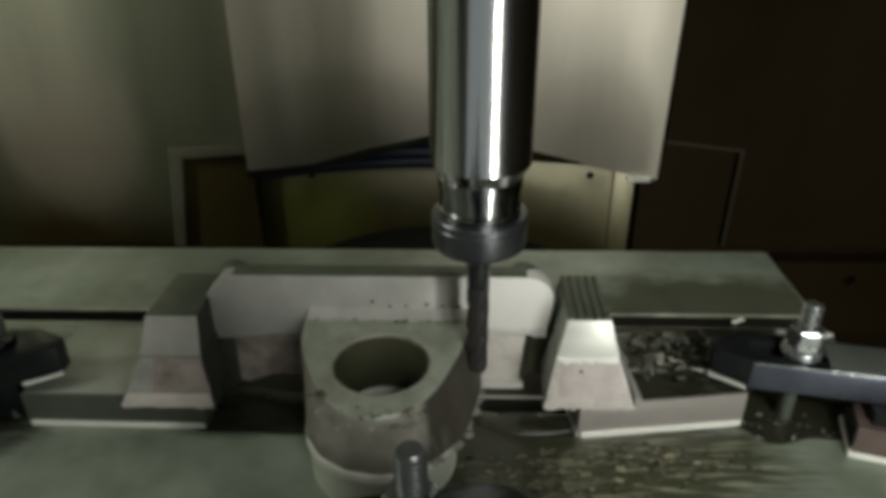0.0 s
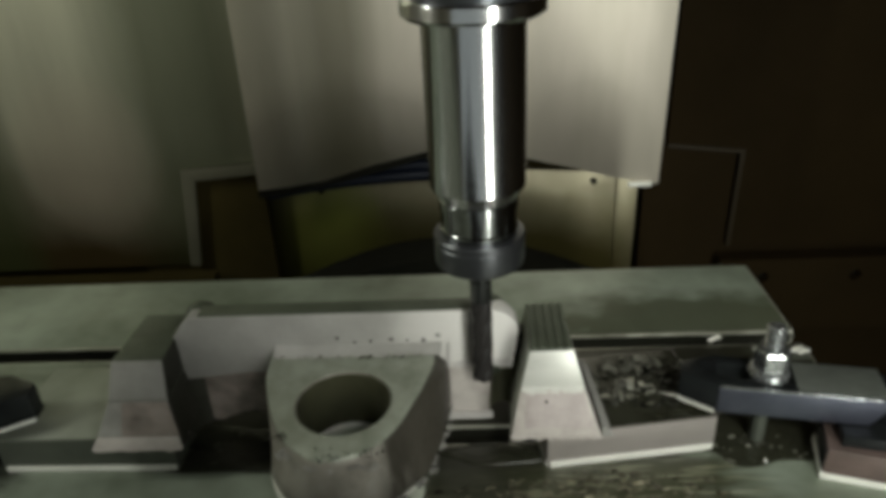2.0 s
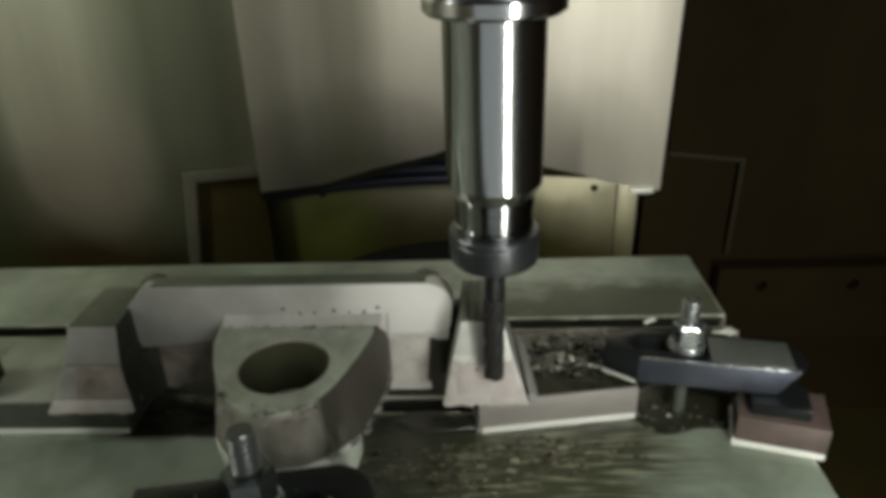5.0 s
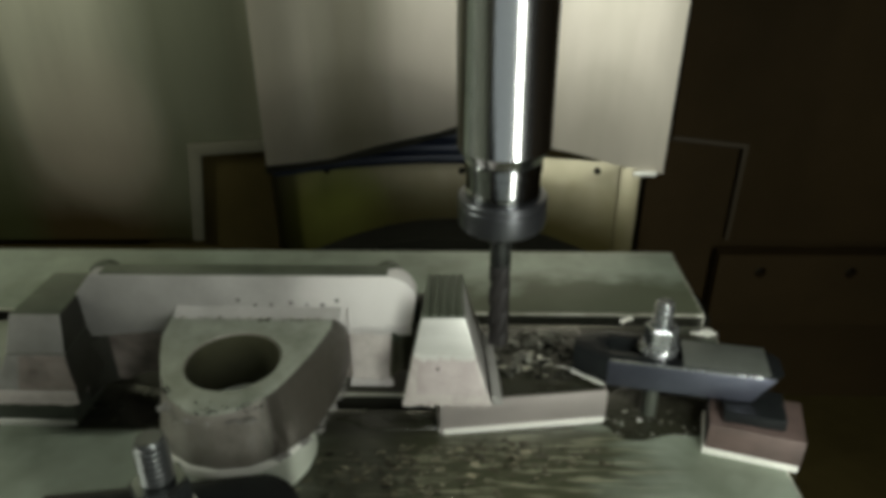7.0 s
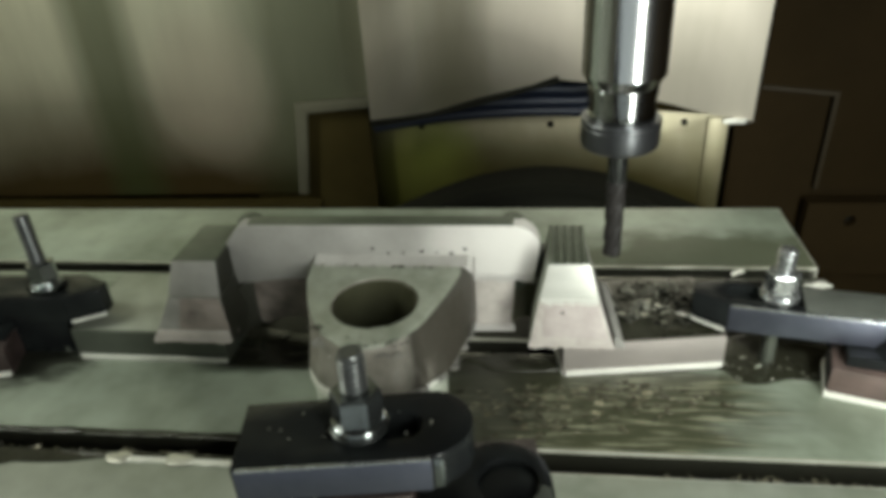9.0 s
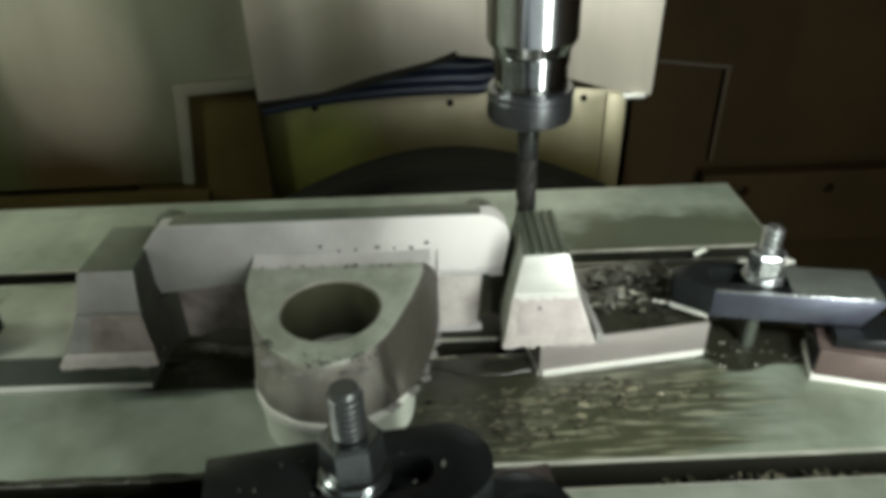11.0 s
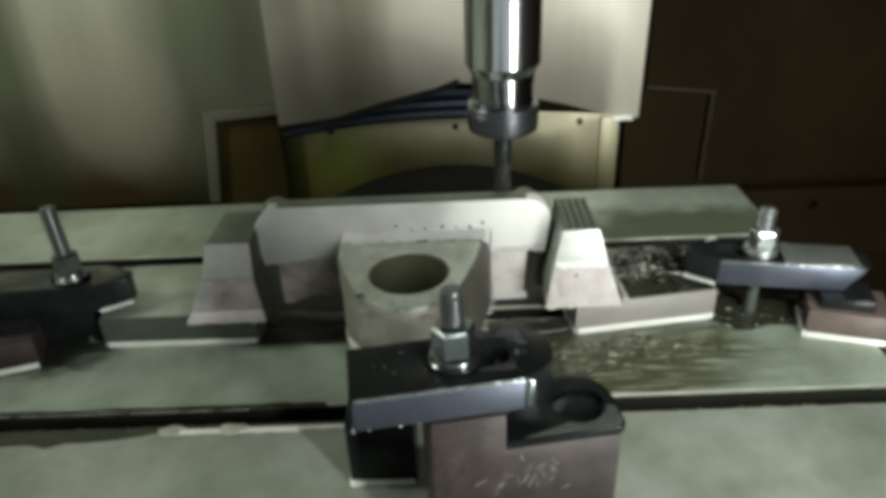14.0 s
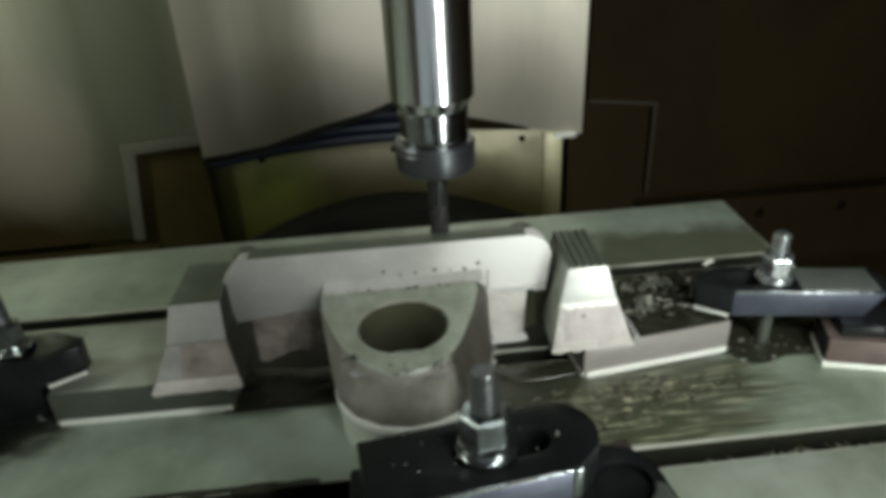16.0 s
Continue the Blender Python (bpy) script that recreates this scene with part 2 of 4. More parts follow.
def stain_and_shade(m, cx, cy, rx, ry, colour, strength, standing=False, streaks=(16, 95), fleck=None):
    """Adds a streaky oval tone to a material, in its object's own space: stains and painted light."""
    n, l = m.node_tree.nodes, m.node_tree.links
    b = n["Principled BSDF"]
    before = b.inputs["Base Color"].links[0].from_socket
    coord = n.new("ShaderNodeTexCoord")
    place, streak = n.new("ShaderNodeMapping"), n.new("ShaderNodeMapping")
    place.vector_type = "TEXTURE"
    if standing:
        place.inputs["Location"].default_value, place.inputs["Scale"].default_value = (cx, 0, cy), (rx, 1000, ry)
        streak.inputs["Scale"].default_value = (streaks[0], 1, streaks[1])
    else:
        place.inputs["Location"].default_value, place.inputs["Scale"].default_value = (cx, cy, 0), (rx, ry, 1)
        streak.inputs["Scale"].default_value = (*streaks, 1)
    for node in (place, streak):
        l.new(coord.outputs["Object"], node.inputs["Vector"])
    oval, noise_ = n.new("ShaderNodeTexGradient"), n.new("ShaderNodeTexNoise")
    oval.gradient_type = "SPHERICAL"
    l.new(place.outputs["Vector"], oval.inputs["Vector"])
    l.new(streak.outputs["Vector"], noise_.inputs["Vector"])
    noise_.inputs["Scale"].default_value, noise_.inputs["Detail"].default_value = 1.0, 5.0
    add = n.new("ShaderNodeMath")
    add.operation = "MULTIPLY_ADD"
    l.new(oval.outputs["Fac"], add.inputs[0])
    add.inputs[1].default_value = 1.0
    weak = n.new("ShaderNodeMath")
    weak.operation = "MULTIPLY"
    l.new(noise_.outputs["Fac"], weak.inputs[0])
    weak.inputs[1].default_value = 0.35 if standing else 1.0
    l.new(weak.outputs[0], add.inputs[2])
    ramp = n.new("ShaderNodeMapRange")
    ramp.inputs["From Min"].default_value, ramp.inputs["From Max"].default_value = (0.12, 0.85) if standing else (0.54, 0.92)
    ramp.inputs["To Max"].default_value = strength
    l.new(add.outputs[0], ramp.inputs["Value"])
    edge = n.new("ShaderNodeMath")
    edge.operation, edge.use_clamp = "MULTIPLY", True
    l.new(ramp.outputs["Result"], edge.inputs[0])
    wide = n.new("ShaderNodeMath")
    wide.operation, wide.use_clamp = "MULTIPLY", True
    l.new(oval.outputs["Fac"], wide.inputs[0])
    wide.inputs[1].default_value = 4.0
    l.new(wide.outputs[0], edge.inputs[1])
    mix = n.new("ShaderNodeMix")
    mix.data_type = "RGBA"
    l.new(edge.outputs[0], mix.inputs["Factor"])
    l.new(before, mix.inputs[6])
    mix.inputs[7].default_value = (*colour, 1)
    if fleck:
        grain, spot = n.new("ShaderNodeTexNoise"), n.new("ShaderNodeMapRange")
        small = n.new("ShaderNodeMapping")
        small.inputs["Scale"].default_value = (30, 300, 1)
        l.new(coord.outputs["Object"], small.inputs["Vector"])
        l.new(small.outputs["Vector"], grain.inputs["Vector"])
        grain.inputs["Scale"].default_value, grain.inputs["Detail"].default_value = 1.0, 3.0
        spot.inputs["From Min"].default_value, spot.inputs["From Max"].default_value = 0.50, 0.68
        l.new(grain.outputs["Fac"], spot.inputs["Value"])
        two = n.new("ShaderNodeMix")
        two.data_type = "RGBA"
        l.new(spot.outputs["Result"], two.inputs["Factor"])
        two.inputs[6].default_value, two.inputs[7].default_value = (*colour, 1), (*fleck, 1)
        l.new(two.outputs[2], mix.inputs[7])
    l.new(mix.outputs[2], b.inputs["Base Color"])
    return m


def table_iron(name):
    return material(name, (0.335, 0.385, 0.315), 0.42, 0.15, (0.12, 0.14, 0.10), 45, 9, 0.72, 0.08)


# Oily streaks of the work strip, then shade painted along the casting's foot.
TABLE_WORK = stain_and_shade(stain_and_shade(table_iron("oily_cast_iron_in_use"), 0.010, -0.026, 0.148, 0.074, (0.044, 0.047, 0.024), 0.97, fleck=(0.22, 0.22, 0.15)),
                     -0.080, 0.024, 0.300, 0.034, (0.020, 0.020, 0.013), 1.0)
# Darker beside the boss and by the clamp at the plain end.
TABLE_WORK = stain_and_shade(stain_and_shade(TABLE_WORK, -0.060, -0.026, 0.060, 0.060, (0.024, 0.025, 0.016), 0.70, streaks=(60, 90)),
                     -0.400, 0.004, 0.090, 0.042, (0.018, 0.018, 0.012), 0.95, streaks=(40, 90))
# Wet dirt towards the right; under the casting the dark is painted shade.
TABLE_WET_SHADED = stain_and_shade(table_iron("oily_cast_iron_wet_shaded"), -0.030, 0.070, 0.420, 0.140, (0.022, 0.022, 0.014), 1.0)
TABLE_REAR = stain_and_shade(table_iron("oily_cast_iron_behind"), 0.120, 0.140, 0.170, 0.075, (0.055, 0.060, 0.034), 0.88, streaks=(30, 45))

# Brighter end: milled iron together with painted light from the right.
WALL = stain_and_shade(blasted("blasted_wall"), -0.020, 0.070, 0.085, 0.130, (0.62, 0.60, 0.575), 1.0, True, (30, 30))
# Darker oval on the boss's right flank.
FLANK = stain_and_shade(FLANK, -0.066, -0.006, 0.050, 0.072, (0.034, 0.030, 0.022), 0.95, streaks=(120, 120))
# Dark ovals: reflections and the holder's shadow painted into the cover's colour.
SHEET_HEAD = stain_and_shade(stain_and_shade(sheet_steel("stainless_head_cover"), -0.205, -0.050, 0.240, 0.180, (0.070, 0.068, 0.044), 0.78, True, (9, 4)),
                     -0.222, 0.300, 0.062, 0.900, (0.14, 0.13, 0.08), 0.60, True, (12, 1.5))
SHEET_HEAD = stain_and_shade(SHEET_HEAD, 0.080, -0.020, 0.110, 0.150, (0.20, 0.185, 0.14), 0.45, True, (14, 6))
# Dark bands and brown lower part: reflections painted into the rear sheet.
SHEET_LEFT = stain_and_shade(stain_and_shade(stain_and_shade(sheet_steel("stainless_rear_sheet", (0.80, 0.785, 0.62)), -0.80, -0.270, 1.30, 0.310, (0.085, 0.060, 0.022), 1.0, True, (5, 3)),
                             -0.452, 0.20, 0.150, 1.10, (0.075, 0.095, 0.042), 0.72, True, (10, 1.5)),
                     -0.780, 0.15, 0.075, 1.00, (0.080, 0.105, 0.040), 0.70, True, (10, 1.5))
# Pale beige glow, a reflection painted on the sheet.
SHEET_LEFT = stain_and_shade(SHEET_LEFT, -0.620, -0.020, 0.120, 0.150, (0.84, 0.72, 0.58), 0.40, True, (9, 3))
# Lower dark and green glow are reflections painted over the plate's own stains.
SPLASH = stain_and_shade(stain_and_shade(PLATE, -0.330, -0.250, 0.42, 0.290, (0.060, 0.052, 0.012), 1.0, True, (10, 10)),
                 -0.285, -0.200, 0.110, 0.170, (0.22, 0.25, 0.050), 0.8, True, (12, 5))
SPLASH = stain_and_shade(SPLASH, 0.000, -0.245, 0.420, 0.165, (0.085, 0.072, 0.022), 1.0, True, (8, 10))
# Darker olive towards the left end.
SPLASH = stain_and_shade(SPLASH, -0.500, -0.150, 0.240, 0.500, (0.050, 0.042, 0.012), 1.0, True, (10, 6))

# ---- building helpers ----


def finish(bm, bevel=0.0, segments=2, smooth=35, worn=-1):
    bmesh.ops.recalc_face_normals(bm, faces=bm.faces[:])
    if bevel:
        sharp = [e for e in bm.edges if len(e.link_faces) == 2 and e.calc_face_angle(0) > radians(30)]
        bmesh.ops.bevel(bm, geom=sharp, offset=bevel, segments=segments, profile=0.6, affect="EDGES", clamp_overlap=True, material=worn)
    for face in bm.faces:
        face.smooth = True
    for e in bm.edges:
        e.smooth = len(e.link_faces) == 2 and e.calc_face_angle(0) < radians(smooth)
    return bm


def mesh_of(name, bm, mat):
    data = bpy.data.meshes.new(name)
    bm.to_mesh(data)
    bm.free()
    data.materials.append(mat)
    return data


def part(name, bm, mat, parent, label=""):
    ob = new(name, mesh_of(name, bm, mat))
    ob.parent = parent
    if label:
        ob["label"] = label
    return ob


def box(x0, x1, y0, y1, z0, z1, bevel=0.0, segments=2, worn=-1):
    bm = bmesh.new()
    bmesh.ops.create_cube(bm, size=1.0)
    for v in bm.verts:
        v.co = (x0 + (v.co.x + 0.5) * (x1 - x0), y0 + (v.co.y + 0.5) * (y1 - y0), z0 + (v.co.z + 0.5) * (z1 - z0))
    return finish(bm, bevel, segments, worn=worn)


def prism(outline, z0, z1, holes=(), bevel=0.0, segments=2, turn=None):
    """A flat shape with holes, raised from z0 to z1; turn maps it to its place."""
    bm = bmesh.new()
    edges = []
    for ring in (outline, *holes):
        vs = [bm.verts.new((x, y, z0)) for x, y in ring]
        edges += [bm.edges.new((vs[i], vs[i - 1])) for i in range(len(vs))]
    if holes:
        bmesh.ops.triangle_fill(bm, use_beauty=True, edges=edges)
    else:
        bm.faces.new(vs)
    up = bmesh.ops.extrude_face_region(bm, geom=bm.faces[:])["geom"]
    for v in up:
        if isinstance(v, bmesh.types.BMVert):
            v.co.z = z1
    finish(bm, bevel, segments)
    if turn is not None:
        bmesh.ops.transform(bm, matrix=turn, verts=bm.verts[:])
        bmesh.ops.recalc_face_normals(bm, faces=bm.faces[:])
    return bm


def loft(sections, closed=True, bevel=0.0, smooth=35, caps=True):
    """Joins loops of equal count."""
    bm = bmesh.new()
    rows = [[bm.verts.new(p) for p in s] for s in sections]
    count = len(rows[0])
    for a, b in zip(rows, rows[1:]):
        for i in range(count if closed else count - 1):
            j = (i + 1) % count
            bm.faces.new((a[i], a[j], b[j], b[i]))
    if caps:
        bm.faces.new(rows[0][::-1])
        bm.faces.new(rows[-1])
    return finish(bm, bevel, 2, smooth)


def lathe(profile, count=48, smooth=40):
    """Turns (radius, z) round the z axis."""
    bm = bmesh.new()
    rows = []
    for r, z in profile:
        rows.append([bm.verts.new((r * math.cos(a * math.tau / count), r * math.sin(a * math.tau / count), z)) for a in range(count)])
    for a, b in zip(rows, rows[1:]):
        for i in range(count):
            j = (i + 1) % count
            bm.faces.new((a[i], a[j], b[j], b[i]))
    bm.faces.new(rows[0][::-1])
    bm.faces.new(rows[-1])
    return finish(bm, 0, 2, smooth)


def arc(cx, cy, r, a0, a1, count=12):
    return [(cx + r * math.cos(radians(a0 + (a1 - a0) * i / count)), cy + r * math.sin(radians(a0 + (a1 - a0) * i / count)))
            for i in range(count + 1)]


def slot_ring(x0, x1, r, cy=0.0):
    return arc(x1, cy, r, -90, 90, 10) + arc(x0, cy, r, 90, 270, 10)


def thing(name, m, label, category, group="", kind=""):
    ob = new(name)
    ob.empty_display_size = 0.02
    ob.matrix_basis = m
    return tagged(ob, label, category, group, kind)


RIDERS = []  # all that rides on the machine table


def rider(ob):
    RIDERS.append(ob)
    return ob


# ---- enclosure ----


def structure(name, bm, mat, label=""):
    return tagged(new(name, mesh_of(name, bm, mat)), label, kind="structure")


REAR = 0.612
up_xz = Matrix(((1, 0, 0, 0), (0, 0, -1, 0), (0, 1, 0, 0), (0, 0, 0, 1)))  # x, y of a flat shape to x, z


def upright(y):
    return Matrix.Translation((0, y, 0)) @ up_xz


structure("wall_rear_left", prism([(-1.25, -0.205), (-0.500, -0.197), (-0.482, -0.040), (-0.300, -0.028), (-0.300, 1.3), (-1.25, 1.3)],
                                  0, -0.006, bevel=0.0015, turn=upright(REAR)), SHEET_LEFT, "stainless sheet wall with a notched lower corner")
structure("wall_rear_right", prism([(0.90, -0.200), (0.316, -0.192), (0.318, -0.042), (0.211, -0.030), (0.208, 1.3), (0.90, 1.3)],
                                   0, -0.006, bevel=0.0015, turn=upright(REAR)), DARKSHEET, "dark sheet wall with a notched lower corner")
structure("trim_left_edge", prism([(-0.502, -0.197), (-0.485, -0.197), (-0.466, -0.057), (-0.302, -0.045), (-0.302, -0.028), (-0.484, -0.040)],
                                  0.0, 0.005, bevel=0.001, turn=upright(REAR - 0.001)), TRIM, "folded steel lip on the sheet's notch")
structure("trim_right_edge", prism([(0.312, -0.192), (0.318, -0.192), (0.320, -0.040), (0.211, -0.028), (0.211, -0.034), (0.313, -0.046)],
                                   0.0, 0.0025, bevel=0.0006, turn=upright(REAR - 0.001)), DARKTRIM, "folded dark lip on the sheet's notch")
structure("wall_recess", box(-1.25, 0.90, 0.664, 0.670, -0.50, 1.3), BACK, "grimy olive steel back of the recess")
# Filler panels, added close behind the notches to avoid deep recess shadows.
structure("wall_recess_left", box(-0.58, -0.372, 0.622, 0.628, -0.50, 0.10), BACK, "olive filler panel added behind the notch")
structure("wall_recess_right", box(0.186, 0.90, 0.622, 0.628, -0.50, 0.10), DARKSHEET, "dark brown filler panel added behind the notch")
# Mostly unseen box, added for bounced light and the holder's reflections.
structure("wall_left", box(-1.256, -1.25, -0.9, 0.72, -0.5, 1.3), SHEET)
structure("wall_right", box(0.90, 0.906, -0.9, 0.72, -0.5, 1.3), DARKSHEET)
structure("ceiling", box(-1.256, 0.906, -0.9, 0.72, 1.3, 1.306), DARKSHEET)
structure("floor", box(-1.256, 0.906, -0.9, 0.72, -0.506, -0.5), BACK)
structure("wall_front_left", box(-1.25, -0.65, -0.906, -0.9, -0.5, 1.3), SHEET)
structure("wall_front_right", box(0.50, 0.90, -0.906, -0.9, -0.5, 1.3), SHEET)
structure("wall_front_sill", box(-0.65, 0.50, -0.906, -0.9, -0.5, -0.42), DARKSHEET)
# Unseen glowing sheet outside, for the holder's reflection.
structure("backdrop", box(-1.9, 0.40, -1.706, -1.70, -1.3, 0.30), GLOW_BACKDROP, "added pale glowing sheet beyond the front opening")


def rail(name, x0, x1, xs, mat, label):
    holes = [arc(x, -0.235, 0.009, 0, 330, 11) for x in xs]
    ob = thing(name, Matrix(), label, "rail", kind="structure")
    part("face", prism([(x0, -0.33), (x1, -0.33), (x1, -0.205), (x0, -0.205)], 0, -0.02, holes, 0.0, turn=upright(0.585)), mat, ob)
    for x in xs:
        b = lathe([(0.0001, -0.012), (0.008, -0.012), (0.0085, -0.010), (0.0085, 0.0)], 16)
        bmesh.ops.transform(b, matrix=Matrix.Translation((x, 0.600, -0.235)) @ Matrix.Rotation(radians(90), 4, "X"), verts=b.verts[:])
        part("bolt", b, RUBBER, ob)
    return ob


rail("rail_left", -1.2, -0.46, (-0.86, -0.74, -0.62, -0.52), BACK, "dark lower rail with round bolt holes")
rail("rail_right", 0.30, 0.88, (0.365, 0.500, 0.64), DARKSHEET, "dark brown lower rail with round bolt holes")


def head_cover():
    """The sheet cover whose lower edge is cut to an arch."""
    ob = thing("head_cover", Matrix(), "brushed stainless head cover with an arched lower edge", "machine cover")
    low = [(-0.341, -0.038), (-0.300, -0.032), (-0.255, -0.024), (-0.190, -0.009), (-0.150, 0.002), (-0.115, 0.012), (-0.082, 0.020), (-0.042, 0.015),
           (-0.010, 0.003), (0.030, -0.008), (0.070, -0.018), (0.110, -0.030), (0.173, -0.042)]
    part("edge_seal", loft([[(x, 0.4988, z - 0.004), (x, 0.5035, z - 0.004), (x, 0.5035, z + 0.006 - 0.002 * (i % 3)), (x, 0.4988, z + 0.006 - 0.002 * (i % 3))]
                            for i, (x, z) in enumerate(low[:7])]), RUBBER, ob, "black crusted seal on the arch")
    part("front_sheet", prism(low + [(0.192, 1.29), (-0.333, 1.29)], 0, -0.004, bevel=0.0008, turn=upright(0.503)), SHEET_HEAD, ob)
    for x0, x1 in ((-0.341, -0.333), (0.173, 0.192)):
        s = 1 if x0 > 0 else -1
        part("side_flange", loft([[(x0, 0.507, -0.036), (x0 - s * 0.003, 0.507, -0.036), (x1 - s * 0.003, 0.507, 1.29), (x1, 0.507, 1.29)],
                                  [(x0, 0.60, -0.036), (x0 - s * 0.003, 0.60, -0.036), (x1 - s * 0.003, 0.60, 1.29), (x1, 0.60, 1.29)]]), SHEET, ob)
    part("welded_tab", box(0.134, 0.164, 0.497, 0.503, -0.043, -0.037, 0.001), EDGE, ob, "bright worn edge tab")
    return ob


head_cover()


def splash_plate():
    ob = thing("splash_plate", Matrix(), "steel splash plate with stains, painted reflections and small screws", "machine cover")
    top = [(-0.58, -0.020), (-0.40, -0.030), (-0.36, -0.088)] + [(-0.34 + 0.523 * i / 22, -0.088 + 0.014 * math.sin(math.pi * i / 22)) for i in range(23)]
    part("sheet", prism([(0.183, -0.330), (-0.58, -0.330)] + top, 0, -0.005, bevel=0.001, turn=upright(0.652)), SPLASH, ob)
    for x in (-0.293, -0.087, 0.118):
        b = lathe([(0.0001, -0.003), (0.0042, -0.003), (0.0050, -0.001), (0.0050, 0.002)], 14)
        bmesh.ops.transform(b, matrix=Matrix.Translation((x, 0.650, -0.097)) @ Matrix.Rotation(radians(90), 4, "X"), verts=b.verts[:])
        part("screw", b, RUBBER, ob)
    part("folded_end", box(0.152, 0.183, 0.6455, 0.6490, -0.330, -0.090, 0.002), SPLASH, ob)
    return ob


splash_plate()


def hose(name, points, r, label):
    data = bpy.data.curves.new(name, "CURVE")
    data.dimensions, data.bevel_depth, data.bevel_resolution, data.use_fill_caps = "3D", r, 4, True
    s = data.splines.new("POLY")
    s.points.add(len(points) - 1)
    for q, co in zip(s.points, points):
        q.co = (*co, 1)
    ob = tagged(new(name, data), label, "hose", "hoses under the head")
    data.materials.append(HOSE)
    return ob


for k, (z, y) in enumerate(((-0.020, 0.590), (-0.040, 0.596), (-0.058, 0.604))):
    hose("coolant_hose", [(-0.36 + 0.028 * i, y, z - 0.022 * ((i - 9) / 9.0) ** 2) for i in range(12)] + [(-0.028, y, z + 0.002), (-0.006, y + 0.002, z + 0.012), (0.010, y + 0.004, z + 0.040)], 0.0090,
         "dark blue hose running across under the head cover")


def way_cover():
    """A dark arched rubber apron behind the table."""
    ob = thing("way_cover", Matrix(), "black rubber way cover with an arched top", "way cover")
    top = [(-0.42 + 0.64 * i / 24, -0.180 + 0.110 * math.sin(math.pi * i / 24) ** 1.3) for i in range(25)]
    part("hem", loft([[(x, 0.368, z + 0.0015), (x, 0.3745, z + 0.0015), (x, 0.3745, z - 0.010), (x, 0.368, z - 0.010)] for x, z in top[1:-1]]), RUBBER, ob)
    part("apron", prism([(0.22, -0.40), (-0.42, -0.40)] + top, 0, 0.055, bevel=0.004, turn=upright(0.43)), RUBBER, ob)
    return ob


way_cover()

# ---- machine table ----
SLOTS = (0.128, 0.0297, -0.0730, -0.171)
X0, X1, YF, YR = -0.85, 0.2005, -0.315, 0.239


def machine_table():
    ob = thing("machine_table", Matrix(), "grey cast-iron machine table with black T-slots", "machine table")
    cuts = [YR] + [y + s * 0.0077 for y in SLOTS for s in (1, -1)] + [YF]
    for a, b in zip(cuts[::2], cuts[1::2]):
        land = part("land", box(X0, X1, b, a, -0.020, 0, 0.0016, 2, 1), TABLE_REAR if b > 0.13 else TABLE_WET_SHADED if b > 0.03 else TABLE_WORK if b > -0.070 else TABLE, ob)
        land.data.materials.append(WORN)
        for y, s in ((a, 1), (b, -1)):
            if YF < y < YR:
                part("slot_wall", box(X0, X1 - 0.0015, y - 0.0002, y + 0.0004, -0.0199, -0.0018), SLOT, land)
    for y in SLOTS:
        part("slot_floor", box(X0, X1, y - 0.0145, y + 0.0145, -0.040, -0.034), SLOT, ob)
    part("base", box(X0, X1 - 0.001, YF + 0.001, YR - 0.001, -0.085, -0.036, 0.003), TABLE, ob)
    for a, b in zip(cuts[::2], cuts[1::2]):
        part("web", box(X0, X1 - 0.002, b + 0.006 if b > YF else b + 0.002, a - 0.006 if a < YR else a - 0.002, -0.037, -0.0199), SLOT, ob)
    return ob


rider(machine_table())

# ---- workpiece ----


def radial(cx, cy, outline, count=72):
    """Points of an outline on even rays from (cx, cy)."""
    pts = []
    for k in range(count):
        a = math.tau * k / count
        dx, dy = math.cos(a), math.sin(a)
        best = 0
        for (x0, y0), (x1, y1) in zip(outline, outline[1:] + outline[:1]):
            ex, ey = x1 - x0, y1 - y0
            den = dx * ey - dy * ex
            if abs(den) < 1e-12:
                continue
            r = ((x0 - cx) * ey - (y0 - cy) * ex) / den
            u = ((x0 - cx) * dy - (y0 - cy) * dx) / den
            if r > 0 and -1e-9 <= u <= 1 + 1e-9:
                best = max(best, r)
        pts.append((cx + best * dx, cy + best * dy))
    return pts


